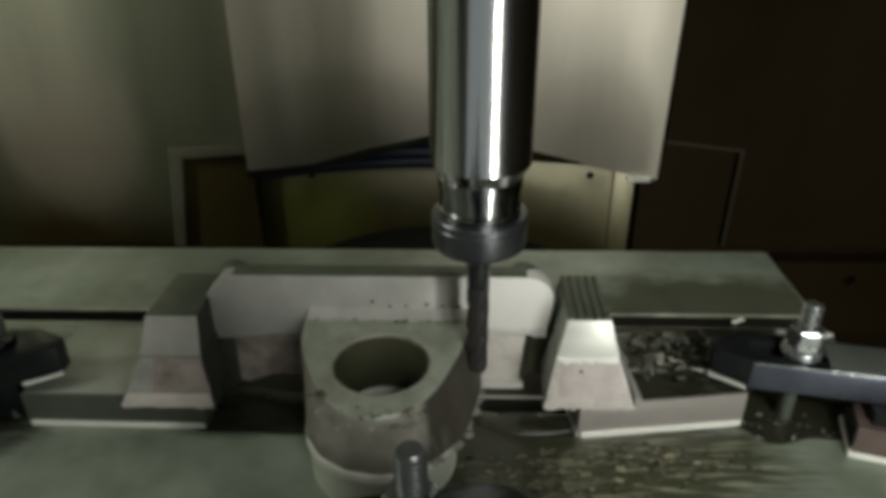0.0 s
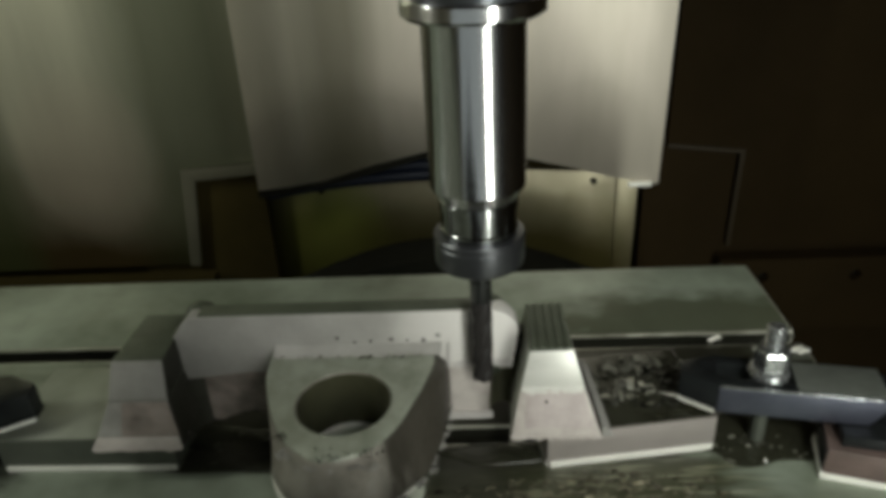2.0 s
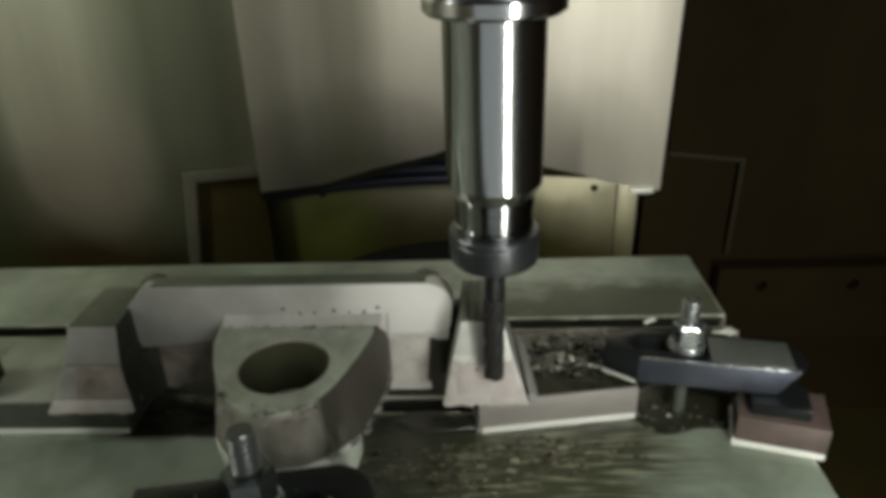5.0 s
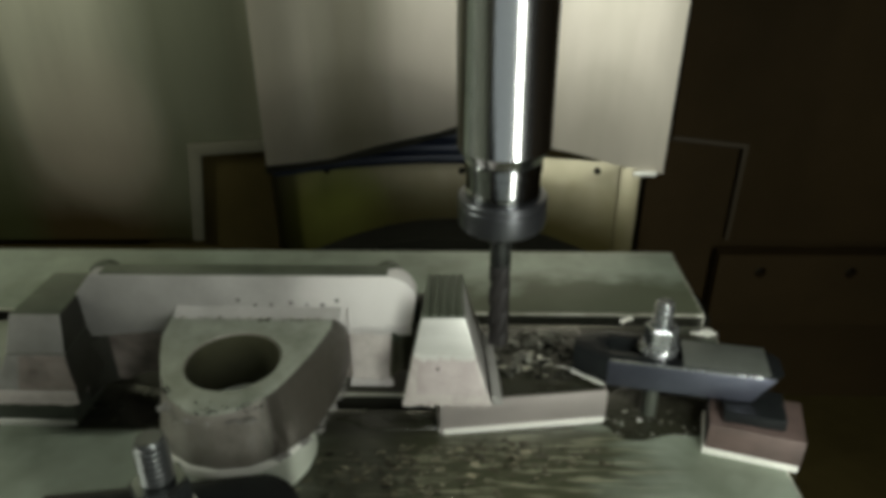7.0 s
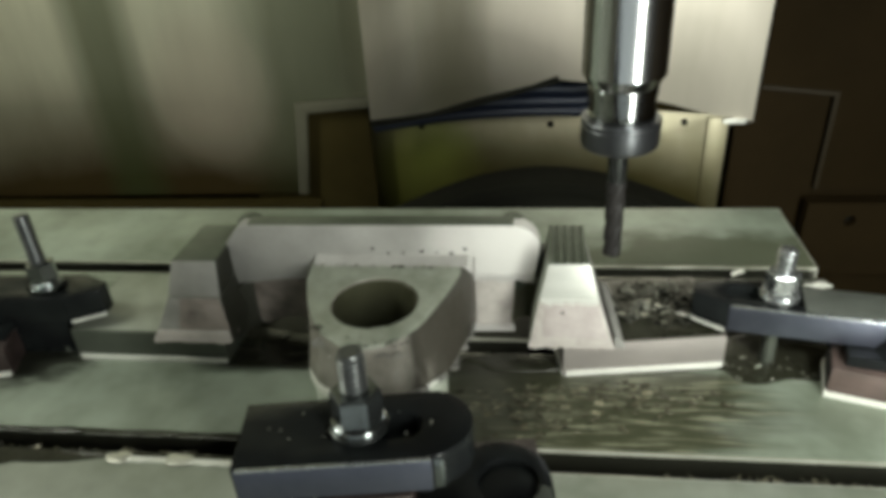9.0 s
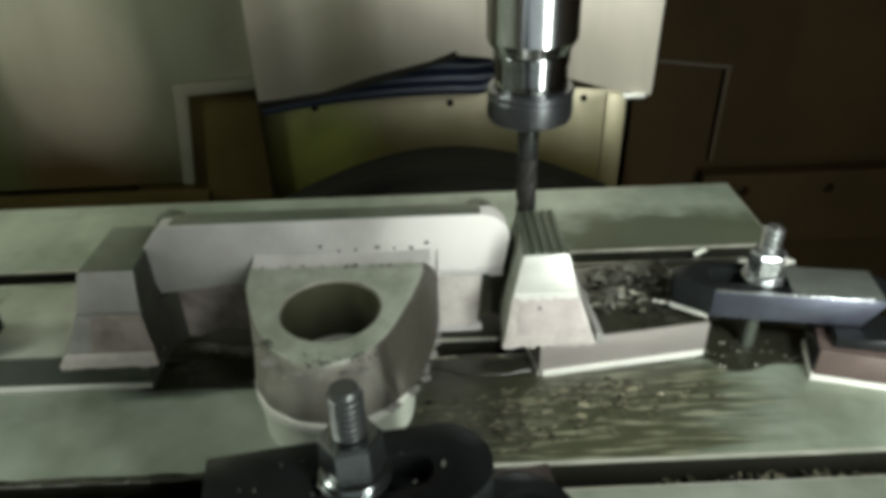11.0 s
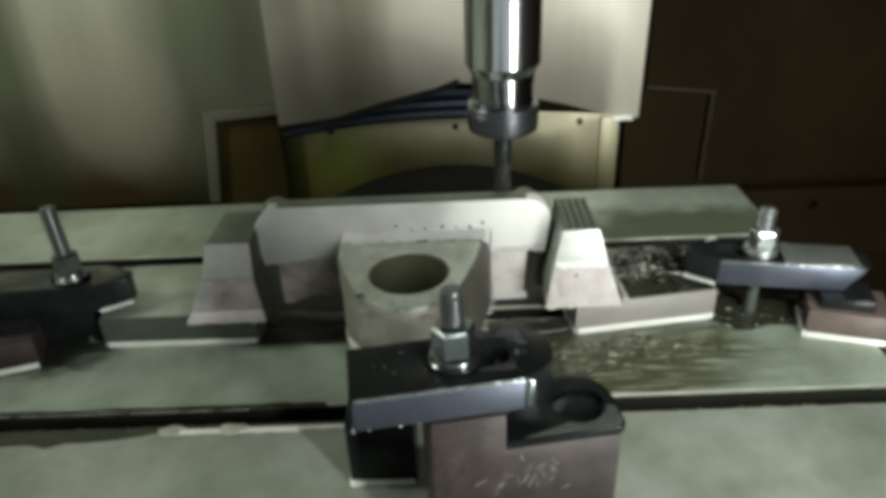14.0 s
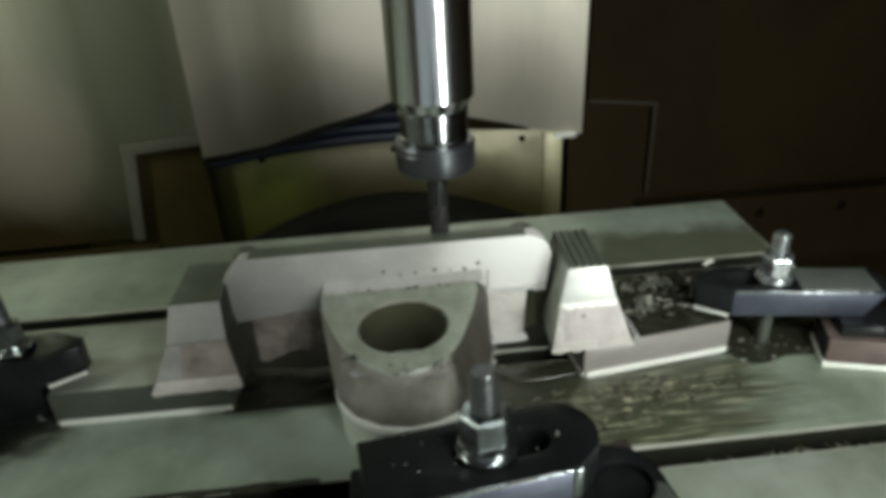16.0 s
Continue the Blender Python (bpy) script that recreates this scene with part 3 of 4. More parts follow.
def casting():
    ob = thing("bracket_casting", Matrix(), "grey iron bracket casting being milled, with a bored boss", "workpiece")
    front = 0.0345
    face = ([(-0.2262, 0.0458), (-0.2275, 0.0775), (-0.2215, 0.0845)] + arc(-0.2125, 0.0860, 0.0060, 150, 90, 4) + arc(-0.034, 0.074, 0.018, 90, 8, 9)
            + [(-0.0195, 0.0515), (-0.1870, 0.0502)])
    part("upright_wall", prism(face, 0, -0.0145, bevel=0.0012, turn=upright(front)), WALL, ob, "grey blasted upright wall, one end brighter by milling and painted light")
    # Top strip carries painted shade besides its wet green.
    part("wall_top", box(-0.2095, -0.0330, front + 0.0012, front + 0.0138, 0.0910, 0.0926, 0.0006), TOP_SHADE, ob, "wet green top of the wall, its shade painted in")
    rough = random.Random(4)
    # freshly milled end of the wall, with a torn lower edge
    fresh = [(-0.0195 - 0.0380 * k / 22, 0.0512 + rough.uniform(-0.0016, 0.0008)) for k in range(23)]
    fresh += [(-0.0590, 0.0540)] + [(-0.0590 + 0.0385 * k / 14, 0.0565 + rough.uniform(-0.0012, 0.0012)) for k in range(15)]
    part("milled_lip", prism(fresh, 0, 0.0004, bevel=0.0001, turn=upright(front)), FRESH, ob, "bright torn lip of the milled wall")
    for k in range(6):
        z, r = 0.0520 + 0.0030 * k, rough.uniform(0.0006, 0.0013)
        part("torn_edge", loft([[(-0.0582 + a_ * r, front - 0.0008 + b_ * r, z + c_ * r) for a_, b_, c_ in ((-1, -1, 0), (1, -0.8, 0.2), (0.8, 1, 0), (-1, 1, -0.3))],
                                [(-0.0580 + a_ * r * 0.4, front - 0.0010 + b_ * r * 0.5, z + 0.0030) for a_, b_ in ((-1, -1), (1, -1), (1, 1), (-1, 1))]]), FRESH, ob)
    low_edge = [(-0.2225 + 0.1885 * k / 52, 0.0115 + 0.0055 * min(1.0, max(0.0, (k - 4) / 4)) - 0.0040 * max(0.0, (k - 30) / 22) + rough.uniform(-0.0010, 0.0010)) for k in range(53)]
    part("skirt", prism(low_edge + [(-0.0345, 0.0515), (-0.2225, 0.0470)], 0, -0.0145, bevel=0.0008, turn=upright(0.0372)), RAW, ob, "rough brownish as-cast skirt")
    # hollow fillet between the plain end's block and the skirt
    hollow = [(-0.2250 + 0.0140 * (1 - math.cos(radians(a_))), 0.0380 - 0.0200 * (1 - math.sin(radians(a_)))) for a_ in range(0, 91, 10)]
    # Dark tone puts the hollow's shade into the colour.
    part("hollow_fillet", loft([[(x, y, z) for x, y in hollow] + [(-0.2110, 0.0400, z), (-0.2260, 0.0400, z)] for z in (0.0100, 0.0300, 0.0462)], smooth=50), SHADE_AND_PIT, ob,
         "fillet beside the block, its shade painted dark")
    ragged = [(-0.0590 + 0.0240 * k / 12, 0.0135 + rough.uniform(-0.0016, 0.0016)) for k in range(13)]
    part("skirt_end", prism(ragged + [(-0.0322, 0.0515), (-0.0590, 0.0515)], 0, -0.004, bevel=0.0010, turn=upright(0.0352)), SKIRT, ob, "brighter cleaned end of the skirt")
    dip = [(-0.0345, 0.0352), (-0.0325, 0.0405), (-0.0285, 0.0440), (-0.0235, 0.0440), (-0.0185, 0.0400), (-0.0155, 0.0330)]
    part("hollow_fillet", loft([[(x, y, z) for x, y in dip] + [(-0.0155, 0.0470, z), (-0.0345, 0.0470, z)] for z in (0.0150, 0.0330, 0.0512)], smooth=60), BORE, ob,
         "olive hollow between wall and ridged end")
    for k in range(12):
        x = -0.0585 + 0.0022 * k
        part("burr", loft([[(x + a * r, 0.0348 + b * r * 0.8, z + c * r) for a, b, c in ((-1, -1, -1), (1, -1, -0.6), (0.8, 1, -0.8), (-1, 0.8, -1))] for r, z in
                           ((0.0022, 0.0125), (rough.uniform(0.0008, 0.0026), 0.0170))]), FRESH, ob, "bright torn burr" if k == 0 else "")
    # Web painted dark so that the gaps before it look shaded.
    part("rear_web", loft([[(-0.262, 0.050, 0.030), (0.016, 0.050, 0.030), (0.016, 0.066, 0.030), (-0.262, 0.066, 0.030)],
                           [(-0.258, 0.047, 0.066), (0.010, 0.047, 0.066), (0.010, 0.060, 0.066), (-0.258, 0.060, 0.066)]], bevel=0.003), SHADE_AND_PIT, ob)
    for x in (-0.2125, -0.034):
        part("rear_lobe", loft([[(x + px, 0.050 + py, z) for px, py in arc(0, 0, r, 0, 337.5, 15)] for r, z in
                                ((0.010, 0.040), (0.009, 0.0890), (0.0050, 0.0922))], smooth=50), TOP_SHADE, ob)
    for k in range(7):
        x, z = -0.124 + 0.0098 * k + rough.uniform(-0.002, 0.002), 0.0715 + rough.choice((0, 0, 0.0010, 0.003)) + rough.uniform(0, 0.001)
        w, h = rough.uniform(0.0009, 0.0018), rough.uniform(0.0008, 0.0016)
        part("pit", loft([[(x + px * w * q, front - d, z + pz * h * q) for px, pz in arc(0, 0, 1, 0, 324, 9)] for q, d in ((1.0, -0.0003), (0.9, 0.0002))]), SHADE_AND_PIT, ob,
             "dark pit in the wall" if k == 0 else "")
    part("fillet", loft([[(x, front + 0.001, 0.0705 + d), (x, 0.0265 + d, 0.0659), (x, front + 0.001, 0.0655)] for x, d in
                         ((-0.1650, 0.001), (-0.150, 0.0), (-0.125, 0.0006), (-0.100, -0.0004), (-0.080, 0.0004), (-0.0625, 0.001))], smooth=50), CAST, ob, "pale fillet between wall and boss")
    # bored boss
    cx, cy, hole = -0.116, -0.0136, 0.0257
    outline_top = [(-0.060, front + 0.002), (-0.060, 0.023), (-0.0645, 0.008), (-0.070, -0.007), (-0.079, -0.028), (-0.088, -0.044), (-0.100, -0.0555),
                   (-0.114, -0.0605), (-0.129, -0.0575), (-0.144, -0.0435), (-0.153, -0.0280), (-0.160, -0.010), (-0.166, 0.010), (-0.168, front + 0.002)]
    outline_low = [(-0.0585, front + 0.004), (-0.0600, 0.010), (-0.0625, -0.006), (-0.0700, -0.0320), (-0.0840, -0.0490), (-0.0990, -0.0580), (-0.1160, -0.0605),
                   (-0.1330, -0.0570), (-0.1470, -0.0480), (-0.1570, -0.0330), (-0.1620, -0.010), (-0.1650, 0.010), (-0.1660, front + 0.004)]
    outline_in = [(-0.0710, front + 0.002), (-0.0722, 0.0176), (-0.0775, -0.0060), (-0.0860, -0.0330), (-0.0940, -0.0450), (-0.1040, -0.0535), (-0.1150, -0.0568),
                  (-0.1266, -0.0560), (-0.1420, -0.0440), (-0.1520, -0.0270), (-0.1590, -0.0100), (-0.1650, 0.010), (-0.1668, front + 0.002)]
    top, low, flat = radial(cx, cy, outline_top), radial(cx, cy, outline_low), [(x, y, 0.0658) for x, y in radial(cx, cy, outline_in)]

    def between(k, inset, z):
        return [(cx + (a + (c - a) * k - cx) * inset, cy + (b + (d - b) * k - cy) * inset, z) for (a, b), (c, d) in zip(top, low)]
    circle = [(math.cos(math.tau * k / 72), math.sin(math.tau * k / 72)) for k in range(72)]
    def shoulder(k, z):
        """Between the rim of the top and the flank."""
        return [(a + (c - a) * k, b + (d - b) * k, z) for (a, b, _), (c, d) in zip(flat, top)]
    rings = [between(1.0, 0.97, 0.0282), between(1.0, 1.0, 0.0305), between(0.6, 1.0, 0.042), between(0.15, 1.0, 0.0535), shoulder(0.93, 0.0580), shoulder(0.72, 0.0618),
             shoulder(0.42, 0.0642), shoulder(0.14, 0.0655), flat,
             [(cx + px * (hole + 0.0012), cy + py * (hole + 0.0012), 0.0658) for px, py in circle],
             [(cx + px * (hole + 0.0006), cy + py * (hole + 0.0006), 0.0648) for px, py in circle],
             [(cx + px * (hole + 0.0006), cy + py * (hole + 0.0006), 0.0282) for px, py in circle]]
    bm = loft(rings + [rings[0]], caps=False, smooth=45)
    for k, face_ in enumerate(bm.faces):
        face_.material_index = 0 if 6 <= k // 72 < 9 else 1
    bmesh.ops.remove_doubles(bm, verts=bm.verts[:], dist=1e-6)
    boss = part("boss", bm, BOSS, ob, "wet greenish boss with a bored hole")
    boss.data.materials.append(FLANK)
    tube = [[(cx + px * r, cy + py * r, z) for px, py in circle] for r, z in
            ((hole + 0.0007, 0.0284), (hole + 0.0007, 0.0647), (hole, 0.0645), (hole, 0.0284))]
    bm = loft(tube + [tube[0]], caps=False, smooth=45)
    bmesh.ops.remove_doubles(bm, verts=bm.verts[:], dist=1e-6)
    part("bore", bm, BORE, boss, "dark olive bored hole")
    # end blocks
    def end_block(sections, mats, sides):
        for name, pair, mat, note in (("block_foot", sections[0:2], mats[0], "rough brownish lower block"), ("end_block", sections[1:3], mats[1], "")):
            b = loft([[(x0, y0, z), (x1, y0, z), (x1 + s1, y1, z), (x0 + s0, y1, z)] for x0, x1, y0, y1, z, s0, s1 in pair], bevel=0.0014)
            # Side and top shade comes from the material, picked by face direction.
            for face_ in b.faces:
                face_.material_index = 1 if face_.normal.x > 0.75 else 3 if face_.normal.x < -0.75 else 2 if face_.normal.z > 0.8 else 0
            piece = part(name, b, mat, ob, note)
            for side in (sides[1], TOP_SHADE, sides[0]):
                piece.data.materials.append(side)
    def rough_patch(x0, x1, x2, x3, y0, y1, z0, z1, mat, note):
        """A browner patch a little proud of a sloping foot: lower edge x0 to x1, upper edge x2 to x3."""
        edge = [(x0, y0, z0), (x1, y0, z0), (x3, y1, z1), (x2, y1, z1)]
        part("rough_patch", loft([[(x, y - 0.0006, z) for x, y, z in edge], [(x, y + 0.0020, z) for x, y, z in edge]], bevel=0.0004), mat, ob, note)
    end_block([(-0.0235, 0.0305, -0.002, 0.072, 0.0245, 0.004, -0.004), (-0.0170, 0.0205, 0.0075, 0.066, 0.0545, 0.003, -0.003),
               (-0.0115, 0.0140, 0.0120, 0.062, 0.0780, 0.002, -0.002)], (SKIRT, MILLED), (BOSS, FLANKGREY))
    rough_patch(-0.0150, 0.0255, -0.0135, 0.0195, 0.0002, 0.0068, 0.0315, 0.0520, PINK, "pinkish as-cast patch")
    part("side_rim", loft([[(0.0300, -0.0010, z), (w, -0.0010, z), (w - 0.004, 0.0640, z), (0.0260, 0.0640, z)] for w, z in ((0.0372, 0.0246), (0.0355, 0.0285), (0.0315, 0.0330))], bevel=0.0008), FLANKGREY, ob,
         "pale cast rim along the block")
    part("pit", lathe([(0.0001, 0.0004), (0.0010, 0.0005), (0.0012, 0.0)], 10), SHADE_AND_PIT, ob).matrix_basis = pose(-0.0020, 0.0048, 0.0470, 72, 0, 0)
    def fringe(name, x0, x1, y, z, count, low, mat, note, slope=0.30):
        """Torn teeth along a block's lower edge."""
        w = (x1 - x0) / count
        for k in range(count):
            x, h, d = x0 + w * k, rough.uniform(0.3, 1.0) * low, rough.uniform(0.0003, 0.0008)
            part(name, loft([[(x - w * 0.1, y - d, z), (x + w * 1.1, y - d, z), (x + w * 1.1, y + 0.002, z), (x - w * 0.1, y + 0.002, z)],
                             [(x + w * 0.2, y - d - h * slope, z - h), (x + w * 0.75, y - d - h * slope, z - h), (x + w * 0.75, y + 0.002, z - h), (x + w * 0.2, y + 0.002, z - h)]]),
                 mat, ob, note if k == 0 else "")
    fringe("milled_fringe", -0.0160, 0.0195, 0.0078, 0.0552, 15, 0.0042, MILLED, "ragged end of the milled face")
    fringe("flash", -0.0230, 0.0300, -0.0014, 0.0262, 17, 0.0024, SKIRT, "torn casting flash")
    fringe("flash", -0.2730, -0.2185, -0.0046, 0.0262, 17, 0.0024, SKIRT, "torn casting flash")
    for k in range(5):
        x = -0.0088 + 0.0050 * k
        part("milled_ridge", loft([[(x - 0.0016, y, 0.0775), (x + 0.0016, y, 0.0775), (x + 0.0010, y, 0.0795), (x - 0.0010, y, 0.0795)]
                                   for y in (0.0135, 0.0600)]), TOP_SHADE, ob, "dark milled ridge on the block's top" if k == 0 else "")
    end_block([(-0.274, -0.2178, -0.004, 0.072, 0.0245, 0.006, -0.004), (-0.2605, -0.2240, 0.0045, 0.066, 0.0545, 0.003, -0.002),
               (-0.2560, -0.2250, 0.0125, 0.062, 0.0780, 0.002, -0.001)], (FLANKGREY, CAST), (FLANKGREY, SHADE_AND_PIT))
    rough_patch(-0.2545, -0.2196, -0.2520, -0.2246, -0.0016, 0.0042, 0.0328, 0.0538, RAW, "reddish brown as-cast patch")
    part("foot_rim", loft([[(-0.2745, -0.0052, 0.0246), (-0.2184, -0.0052, 0.0246), (-0.2184, 0.0100, 0.0246), (-0.2745, 0.0100, 0.0246)],
                           [(-0.2700, -0.0026, 0.0325), (-0.2200, -0.0026, 0.0325), (-0.2200, 0.0100, 0.0325), (-0.2700, 0.0100, 0.0325)]], bevel=0.0012), SKIRT, ob, "pale rim round the foot")
    return ob


rider(casting())


def support_post():
    ob = thing("support_post", pose(-0.1165, -0.0170, 0), "pale ground steel post under the boss", "spacer")
    part("post", prism(arc(0, 0, 0.0420, 0, 354.375, 63), 0, 0.0232, [arc(0, 0, 0.0300, 0, 354.375, 63)]), POST, ob)
    part("bare_rim", prism(arc(0, 0, 0.0437, 0, 354.375, 63), 0.0230, 0.0281, [arc(0, 0, 0.0302, 0, 354.375, 63)], 0.0006), EDGE, ob, "bright bare rim")
    return ob


rider(support_post())


def parallel(m, length, depth, height, mat, label, top=None):
    ob = thing("parallel_block", m, label, "setup block", "blocks under the casting")
    part("body", box(0, length, 0.0012, depth, 0, height, 0.0008), mat, ob)
    # Pale strips paint the glint of the block's lower chamfers.
    part("glint_edge", box(0.002, length - 0.001, 0.0, 0.0016, 0.0002, 0.0042, 0.0004), EDGE, ob, "lower chamfer strip, its glint painted pale")
    if top:
        part("top_face", box(0.0012, length - 0.0012, 0.0030, depth - 0.0012, height - 0.0004, height + 0.0003, 0.0002), top, ob, "upper face in its own tone")
    part("glint_end", box(-0.0006, 0.0006, 0.002, depth - 0.002, 0.0002, 0.0034, 0.0002), EDGE, ob)
    return ob


rider(parallel(pose(-0.001, -0.001, 0, 0, 0, 7.5), 0.1040, 0.072, 0.0243, GROUND, "flat ground steel block under the ridged end of the casting", SLUDGE_SHADE))
# Unlit front and lit top of this block are set by colour.
rider(parallel(pose(-0.341, 0.004, 0, 0, 0, -0.5), 0.112, 0.076, 0.0243, SHADED_STEEL, "flat steel block under the plain end of the casting, painted as shaded", TABLE))

# ---- clamps ----


def hex_nut(r, z0, z1):
    pts = [(r * math.cos(radians(60 * k)), r * math.sin(radians(60 * k))) for k in range(6)]
    return loft([[(x * s, y * s, z) for x, y in pts] for s, z in ((0.93, z0), (1, z0 + 0.001), (1, z1 - 0.0012), (0.90, z1))], smooth=20)


def thread(r, z0, z1, pitch=0.0022):
    profile, z = [(r * 0.82, z0)], z0
    while z < z1 - 0.002:
        profile += [(r, z + pitch * 0.25), (r, z + pitch * 0.5), (r * 0.82, z + pitch * 0.75), (r * 0.82, z + pitch * 0.98)]
        z += pitch
    return lathe(profile + [(r * 0.86, z1 - 0.0008), (r * 0.78, z1)], 24, 25)


def strap_clamp(name, m, length, width, z0, z1, stud_x, stud_top, slot, nose, side_mat, label, round_end=False, stud_r=0.0055, lean=(0, 0), grey_tail=False, near=-1, nut_mat=NUT, stud_mat=STUD):
    """A slotted bar along +x with its nose at x = 0, its stud through the slot."""
    ob = thing(name, m, label, "clamp", "strap clamps")
    w = width / 2
    tail = [(0.0745, -w), (0.0790, -w + 0.0020)] + arc(0.0725, 0.0012, 0.0180, -38, 75, 10) if round_end else [(length - 0.004, -w), (length, -w + 0.004), (length, w - 0.010), (length - 0.010, w)]
    outline = [(nose, -w)] + tail + [(nose, w), (min(0.0, nose), w * 0.35), (min(0.0, nose), -w * 0.35)]
    def undercut(bm):
        """The tail of a grey-topped bar slopes inwards to its underside."""
        for v in bm.verts:
            if grey_tail and v.co.x > length - 0.012:
                v.co.x -= 0.013 * (z1 - v.co.z) / (z1 - z0)
        return bm
    part("bar", undercut(prism(outline, z0, z1, [slot_ring(slot[0], slot[1], 0.0068)], 0.0010)), BLACK, ob)
    part("bar_side", undercut(box(nose + 0.001, 0.0735 if round_end else length - 0.004, min(near * (w + 0.0010), near * (w - 0.0008)), max(near * (w + 0.0010), near * (w - 0.0008)), z0 + 0.001, z1 - 0.0012, 0.0003)),
         side_mat, ob, "side strip of the bar in its own tone")
    if side_mat == BLUISH:
        part("bare_arris", box(nose + 0.002, 0.0735 if round_end else length - 0.012, min(near * (w + 0.0011), near * (w - 0.0004)), max(near * (w + 0.0011), near * (w - 0.0004)), z1 - 0.0013, z1 - 0.0003, 0.0003),
             ZINC, ob, "bright worn upper edge")
    if grey_tail:
        part("grey_top", box(stud_x + 0.014, length - 0.008, -w + 0.0012, w - 0.0018, z1 - 0.0004, z1 + 0.0004, 0.0003), GREYTOP, ob, "greyish top of the bar's tail")
    if round_end:
        part("bare_corner", box(0.0738, 0.0784, -w - 0.0002, -w + 0.0040, z0 + 0.001, z1 - 0.0012, 0.0015), NUT, ob, "bright chamfered corner")
    tip = loft([[(0.0, near * w * 0.35, z), (nose, near * w, z), (nose + 0.001, near * (w - 0.002), z), (0.0016, near * w * 0.35, z)] for z in (z0 - 0.0008, z0 + 0.0022)])
    part("pale_nose_edge", tip, EDGE, ob, "pale chamfer strip under the nose")
    turn = Matrix.Translation((stud_x, 0, z1)) @ pose(0, 0, 0, lean[0], lean[1], 0) @ Matrix.Translation((0, 0, -z1))

    def stand(bm):
        bmesh.ops.transform(bm, matrix=turn, verts=bm.verts[:])
        return bm
    part("washer", stand(lathe([(0.0108, z1), (0.0116, z1 + 0.0006), (0.0116, z1 + 0.0022), (0.0110, z1 + 0.0028)], 32)), nut_mat, ob)
    nut = part("nut", stand(hex_nut(0.0100, z1 + 0.0028, z1 + 0.0185)), nut_mat, ob)
    part("collar", stand(lathe([(0.0100, z1 + 0.0026), (0.0110, z1 + 0.0034), (0.0106, z1 + 0.0048), (0.0088, z1 + 0.0060)], 32)), nut_mat, nut)
    part("stud", stand(thread(stud_r, z1 + 0.001, stud_top)), stud_mat, ob)
    part("stud_shank", stand(lathe([(0.0046, -0.020), (0.0046, z1 + 0.0008)], 20)), SHADED_STEEL, ob)
    return ob


# right bar: nose over the ridged end's block
rider(strap_clamp("strap_clamp", pose(0.0815, 0.0310, 0, 0, 0, -10.5), 0.120, 0.030, 0.0300, 0.0500, 0.0500, 0.0840, (0.026, 0.062), 0.020, BLUISH,
                  "black slotted strap clamp with a zinc nut, beside the ridged end", grey_tail=True, nut_mat=ZINC, stud_mat=ZINC))
rider(strap_clamp("strap_clamp", pose(-0.3190, 0.0240, 0, 0, 0, 183.0), 0.135, 0.032, 0.0300, 0.0500, 0.0400, 0.1040, (0.034, 0.048), 0.020, BLACK,
                  "black strap clamp with a leaning stud beside the plain end", lean=(7, 5), near=1))
rider(strap_clamp("strap_clamp", pose(-0.1333, -0.1706, 0, 0, 0, 8.1), 0.094, 0.035, 0.0940, 0.1115, 0.0462, 0.1472, (0.040, 0.064), -0.001, BLUISH,
                  "black strap clamp with bluish side and long stud, before the boss", True, lean=(-4, 0)))


def step_block(name, m, steps, depth, mat, label, bare=True):
    """A stepped block along +x: steps are (x0, x1, height)."""
    ob = thing(name, m, label, "step block", "step blocks")
    outline = [(steps[0][0], 0)]
    for x0, x1, h in steps:
        outline += [(x0, h), (x1, h)]
    outline += [(steps[-1][1], 0)]
    part("body", prism(outline, 0, -depth, bevel=0.0012, turn=upright(0)), mat, ob)
    if bare:
        # Chamfer glint along the foot, painted as pale strips.
        part("glint_edge", box(steps[0][0] + 0.001, steps[-1][1] - 0.001, -0.0010, 0.0012, 0.0002, 0.0042, 0.0004), EDGE, ob, "lower chamfer strip, its glint painted pale")
        part("end_face", box(steps[0][0] - 0.0006, steps[0][0] + 0.0010, 0.0012, depth - 0.0012, 0.0010, steps[0][2] - 0.0012, 0.0002), BLACK, ob, "black plate over the block's end")
        part("glint_end", box(steps[0][0] - 0.0012, steps[0][0] + 0.0008, -0.0010, depth - 0.0030, 0.0002, 0.0044, 0.0004), EDGE, ob, "lower chamfer strip of the end, its glint painted pale")
    return ob


rider(step_block("step_block", pose(0.1560, -0.0118, 0, 0, 0, -17.0), [(0.0, 0.052, 0.0220)], 0.036, BROWN, "brown steel step block under the strap clamp's tail"))
rider(step_block("step_block", pose(-0.4250, -0.0290, 0, 0, 0, 17.0), [(0.0, 0.048, 0.0220)], 0.040, BROWN_DARK, "dark brown step block under the tall-stud clamp"))
rider(step_block("step_block", pose(-0.0990, -0.1853, 0, 0, 0, 8.1), [(0.0, 0.0335, 0.0937), (0.0335, 0.087, 0.0728)], 0.046, BROWN_DARK,
                 "tall rusty brown step block under the front clamp", False))
scuff = random.Random(9)
front_block = RIDERS[-1]
